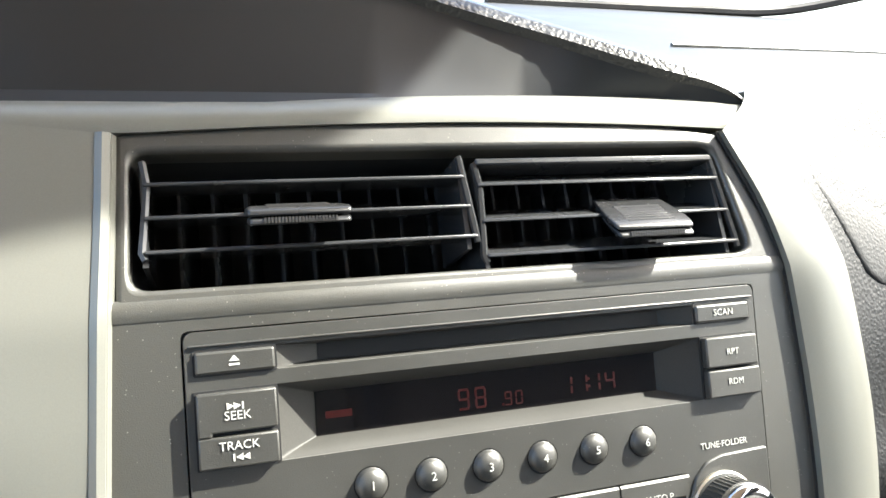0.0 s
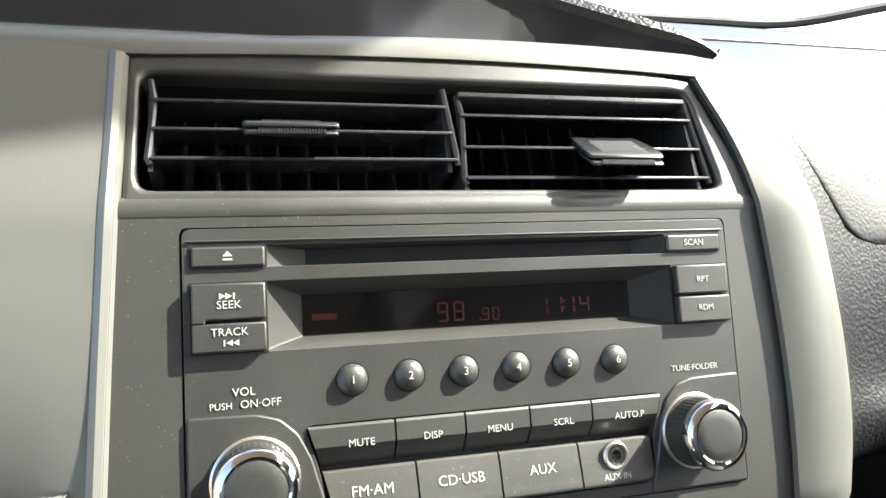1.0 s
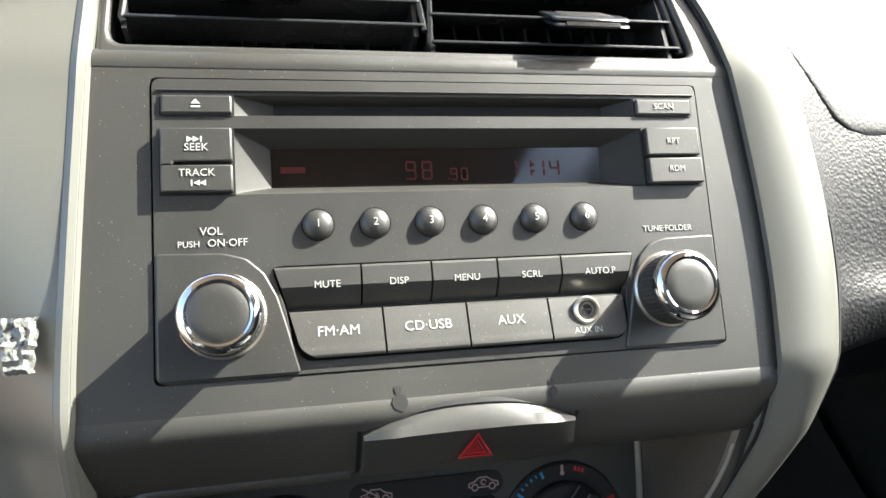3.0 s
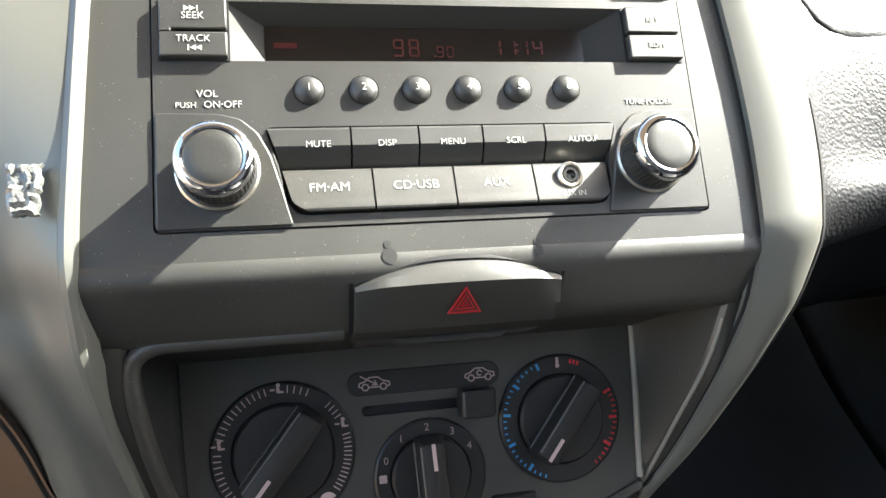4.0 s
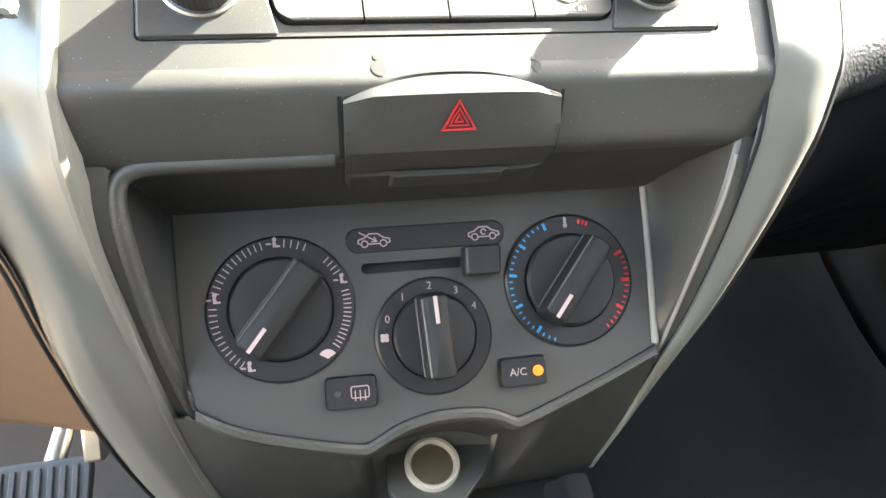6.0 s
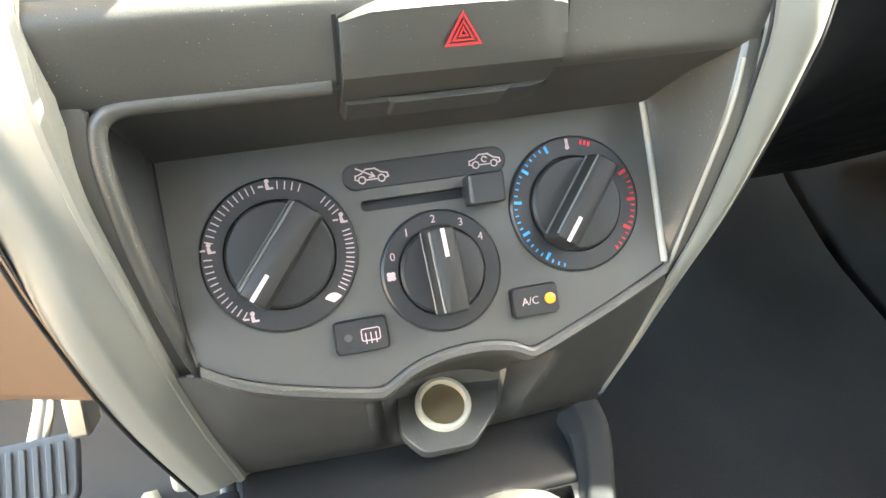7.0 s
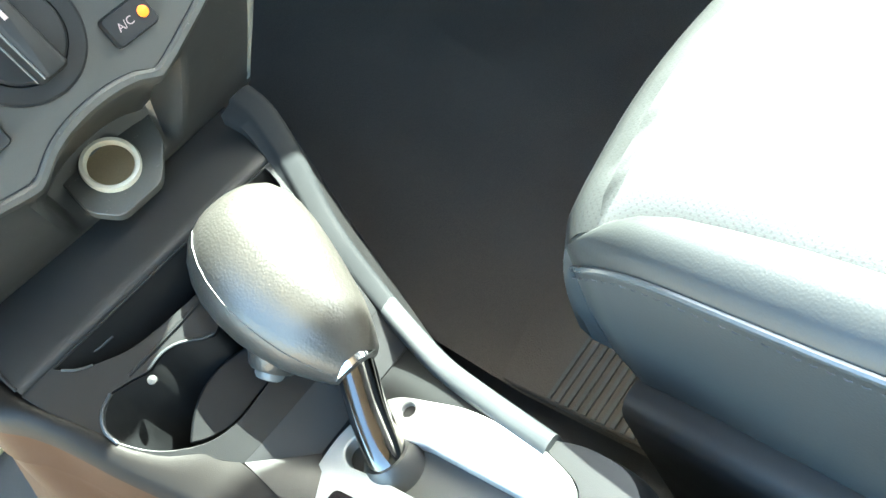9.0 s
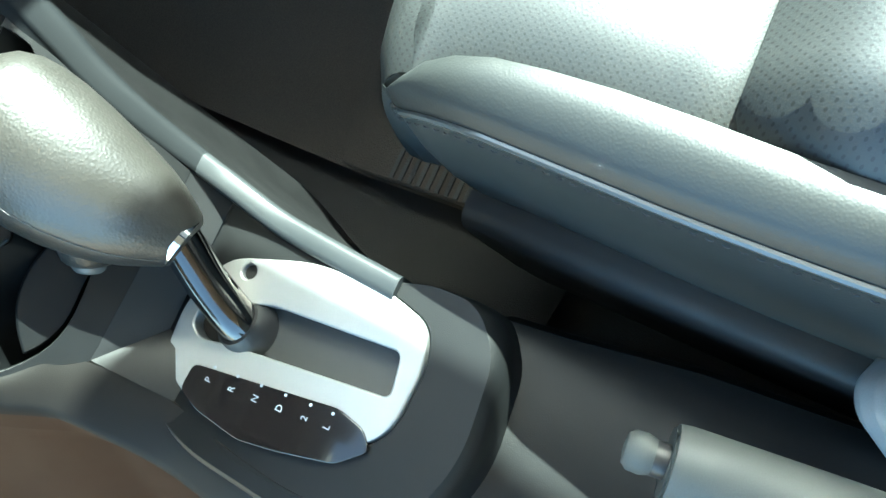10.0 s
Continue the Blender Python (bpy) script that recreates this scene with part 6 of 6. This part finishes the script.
for y, zt in ((-0.50, 0.34), (-0.56, 0.42), (-0.62, 0.55), (-0.68, 0.70), (-0.74, 0.86)):
    rows.append([Vector((0.06 + 0.03 * (1 - abs(2 * u / 16 - 1) ** 3) * 0 + 0.48 * u / 16, y + 0.03 * abs(2 * u / 16 - 1) ** 3, zt)) for u in range(17)])
bk = loft(B(), rows, False)
part("backrest", bk, M_BOLSTER, seat, "dark leather backrest").modifiers.new("thickness", "SOLIDIFY").thickness = 0.09
# belt buckle between seat and handbrake
bu = thing("belt_buckle", "pale plastic seat belt buckle beside the seat", "belt buckle")
part("buckle_body", prism(B(), rounded([(-0.017, -0.045), (0.017, -0.045), (0.018, 0.026), (0.010, 0.036), (-0.010, 0.036), (-0.018, 0.026)], 0.008), -0.009, 0.009), M_BUCKLE, bu, "pale grey buckle body", m=pose(0.048, -0.322, 0.216, -58, 16, -22), bev=0.006, seg=4)
part("buckle_strap", box(B(), 0.045, 0.068, -0.46, -0.345, 0.185, 0.2), M_BLACK, bu, bev=0.003)

# ---- footwells ----
rows = []
for y, z in ((-0.30, 0.022), (-0.05, 0.022), (0.06, 0.026), (0.134, 0.044), (0.21, 0.068), (0.289, 0.098), (0.37, 0.135), (0.468, 0.188), (0.56, 0.262), (0.64, 0.36), (0.70, 0.47)):
    row = []
    for u in range(27):
        x = 0.118 + 0.532 * u / 26
        row.append(Vector((x, y, z + 0.006 * noise.noise(Vector((x * 7, y * 6, 0))) + 0.003 * noise.noise(Vector((x * 19, y * 17, 3))) + 0.018 * max(0.0, (x - 0.585) / 0.065) ** 2)))
    rows.append(row)
rows_d = []
for y, z in ((-0.30, 0.008), (0.20, 0.012), (0.34, 0.014), (0.42, 0.020), (0.50, 0.033), (0.57, 0.055), (0.65, 0.098), (0.70, 0.15), (0.735, 0.24), (0.744, 0.40)):
    rows_d.append([Vector((-0.66 + 0.56 * u / 20, y, z + 0.004 * noise.noise(Vector((u * 0.4, y * 7, 5))))) for u in range(21)])
tagged(part("driver_carpet", loft(B(), rows_d, False), M_DCARPET), "brown-grey carpet rising under the pedals", "carpet", kind="structure")
tagged(part("footwell_carpet", loft(B(), rows, False), M_FOOT), "dark brownish carpet rising towards the bulkhead in the passenger footwell", "carpet", kind="structure")
mat_p = thing("floor_mat", "dark ribbed rubber strip along the console in the passenger footwell", "floor mat")
part("mat_sheet", box(B(), 0.120, 0.232, -0.12, 0.10, 0.026, 0.032), M_FOOT, mat_p, bev=0.002)
for i in range(18):
    part("mat_rib", box(B(), 0.122, 0.200, -0.112 + 0.0085 * i, -0.1085 + 0.0085 * i, 0.0315, 0.0340), M_MAT, mat_p)
tagged(part("tunnel_carpet", loft(B(), [[Vector(a).lerp(Vector(b), f) + Vector((0, y, 0)) for a, b in (((0.028, 0, 0.046), (0.070, 0, 0.34)), ((0.050, 0, 0.040), (0.085, 0, 0.26)), ((0.075, 0, 0.026), (0.10, 0, 0.18)), ((0.10, 0, 0.010), (0.13, 0, 0.09)), ((0.13, 0, 0.002), (0.20, 0, 0.02)))] for y, f in ((-0.13, 0.0), (-0.05, 0.0), (0.02, 0.03), (0.08, 0.12), (0.14, 0.30), (0.20, 0.52), (0.26, 0.74), (0.33, 0.92), (0.42, 1.0), (0.60, 1.0))], False), M_CARPET), "dark carpet on the tunnel side of the footwell", "carpet", kind="structure")
# lower passenger door: a moulded pocket with a pale rim, the speaker in it, and the sill below
door = thing("passenger_door", "dark passenger door lining with a moulded pocket and speaker", "car door")
DM = pose(0.66, 0, 0, 0, 0, -90)                                   # local x runs backward along the door, local -y into the cabin
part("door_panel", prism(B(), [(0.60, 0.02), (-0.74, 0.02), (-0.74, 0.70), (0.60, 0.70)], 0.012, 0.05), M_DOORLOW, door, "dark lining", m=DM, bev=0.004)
pocket_o = rounded([(0.40, 0.050), (-0.079, 0.117), (-0.201, 0.145), (-0.338, 0.158), (-0.362, 0.245), (-0.352, 0.40), (0.40, 0.40)], 0.045, 8)
part("door_pocket", plate(B(), pocket_o, [disc_pts(-0.235, 0.265, 0.082, 48)], -0.018, 0.012), M_DOOR, door, "raised pocket moulding", m=DM, bev=0.005, seg=3)
rim_o = pocket_o + pocket_o[:1]
part("pocket_rim", tube(B(), [(x, -0.019, z) for x, z in rim_o], 0.0065, 8), M_DOORRIM, door, "paler rim", m=DM)
part("speaker_ring", tube(B(), [(-0.235 + 0.084 * math.cos(a), -0.018, 0.265 + 0.084 * math.sin(a)) for a in [2 * math.pi * i / 48 for i in range(49)]], 0.0075, 8), M_DOORRIM, door, "raised speaker ring", m=DM)
part("speaker_grille", turned(B(), [(0.082, 0.006), (0.076, -0.002), (0.0005, -0.006)], -0.235, 0.265, 48), M_BLACK, door, "black grille", m=DM)
sill_e = [(-0.45, 0.012), (0.134, 0.052), (0.289, 0.104), (0.468, 0.186), (0.60, 0.30)]
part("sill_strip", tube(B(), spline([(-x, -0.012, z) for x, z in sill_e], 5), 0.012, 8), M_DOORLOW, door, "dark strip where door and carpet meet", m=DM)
# brake pedal with ribbed pad, driver's side
pd = thing("brake_pedal", "brake pedal with ribbed rubber pad on a steel arm", "pedal")
PM = pose(-0.283, 0.318, 0.298, -32, 0, 4)
pad_ = part("pedal_pad", prism(B(), rounded([(-0.045, -0.026), (0.045, -0.026), (0.048, 0.026), (-0.048, 0.026)], 0.010), 0.0, 0.012), M_PAD, pd, "ribbed rubber pad", m=PM, bev=0.002)
for i in range(9):
    x = -0.036 + 0.009 * i
    part("pad_rib", box(B(), x - 0.0022, x + 0.0022, -0.0025, 0.002, -0.020, 0.020), M_PAD, pad_, bev=0.0008)
part("pedal_arm", tube(B(), [(-0.272, 0.338, 0.300), (-0.262, 0.352, 0.335), (-0.256, 0.39, 0.40), (-0.25, 0.752, 0.50)], 0.008, 10), M_METAL, pd, "bare steel arm")
part("pedal_bracket", box(B(), -0.240, -0.224, 0.322, 0.36, 0.317, 0.352), M_METAL, pd, "bare steel bracket", bev=0.003)
ap = thing("accelerator_pedal", "black accelerator pedal close to the console", "pedal")
part("pedal_pad", prism(B(), rounded([(-0.02, -0.06), (0.02, -0.06), (0.022, 0.06), (-0.022, 0.06)], 0.01), 0.0, 0.014), M_RUBBER, ap, m=pose(-0.135, 0.26, 0.13, -35), bev=0.003)
part("pedal_arm", tube(B(), [(-0.135, 0.275, 0.15), (-0.135, 0.36, 0.30), (-0.135, 0.50, 0.42), (-0.135, 0.752, 0.46)], 0.007, 10), M_BLACK, ap)
# sheet outlined to fit the camera's view; pale colour stands in for bright light
md2 = thing("driver_light_patch", "pale beige sheet in the driver footwell, bright light in its colour", "floor mat")
rows = []
for y, z, xr in ((0.53, 0.056, -0.200), (0.54, 0.059, -0.204), (0.555, 0.063, -0.209), (0.57, 0.068, -0.214), (0.615, 0.090, -0.238), (0.65, 0.112, -0.256)):
    top = max(0.0, (y - 0.60) / 0.05)
    rows.append([Vector((-0.64 + (xr + 0.64) * u / 24, y - 0.030 * top * (u in (21, 22)), z - 0.012 * top * (u in (21, 22)) + 0.004 * noise.noise(Vector((u * 0.4, y * 9, 1))))) for u in range(25)])
part("mat_sheet", loft(B(), rows, False), M_BEIGE, md2, "pale beige sheet with light in its colour").modifiers.new("thickness", "SOLIDIFY").thickness = 0.008
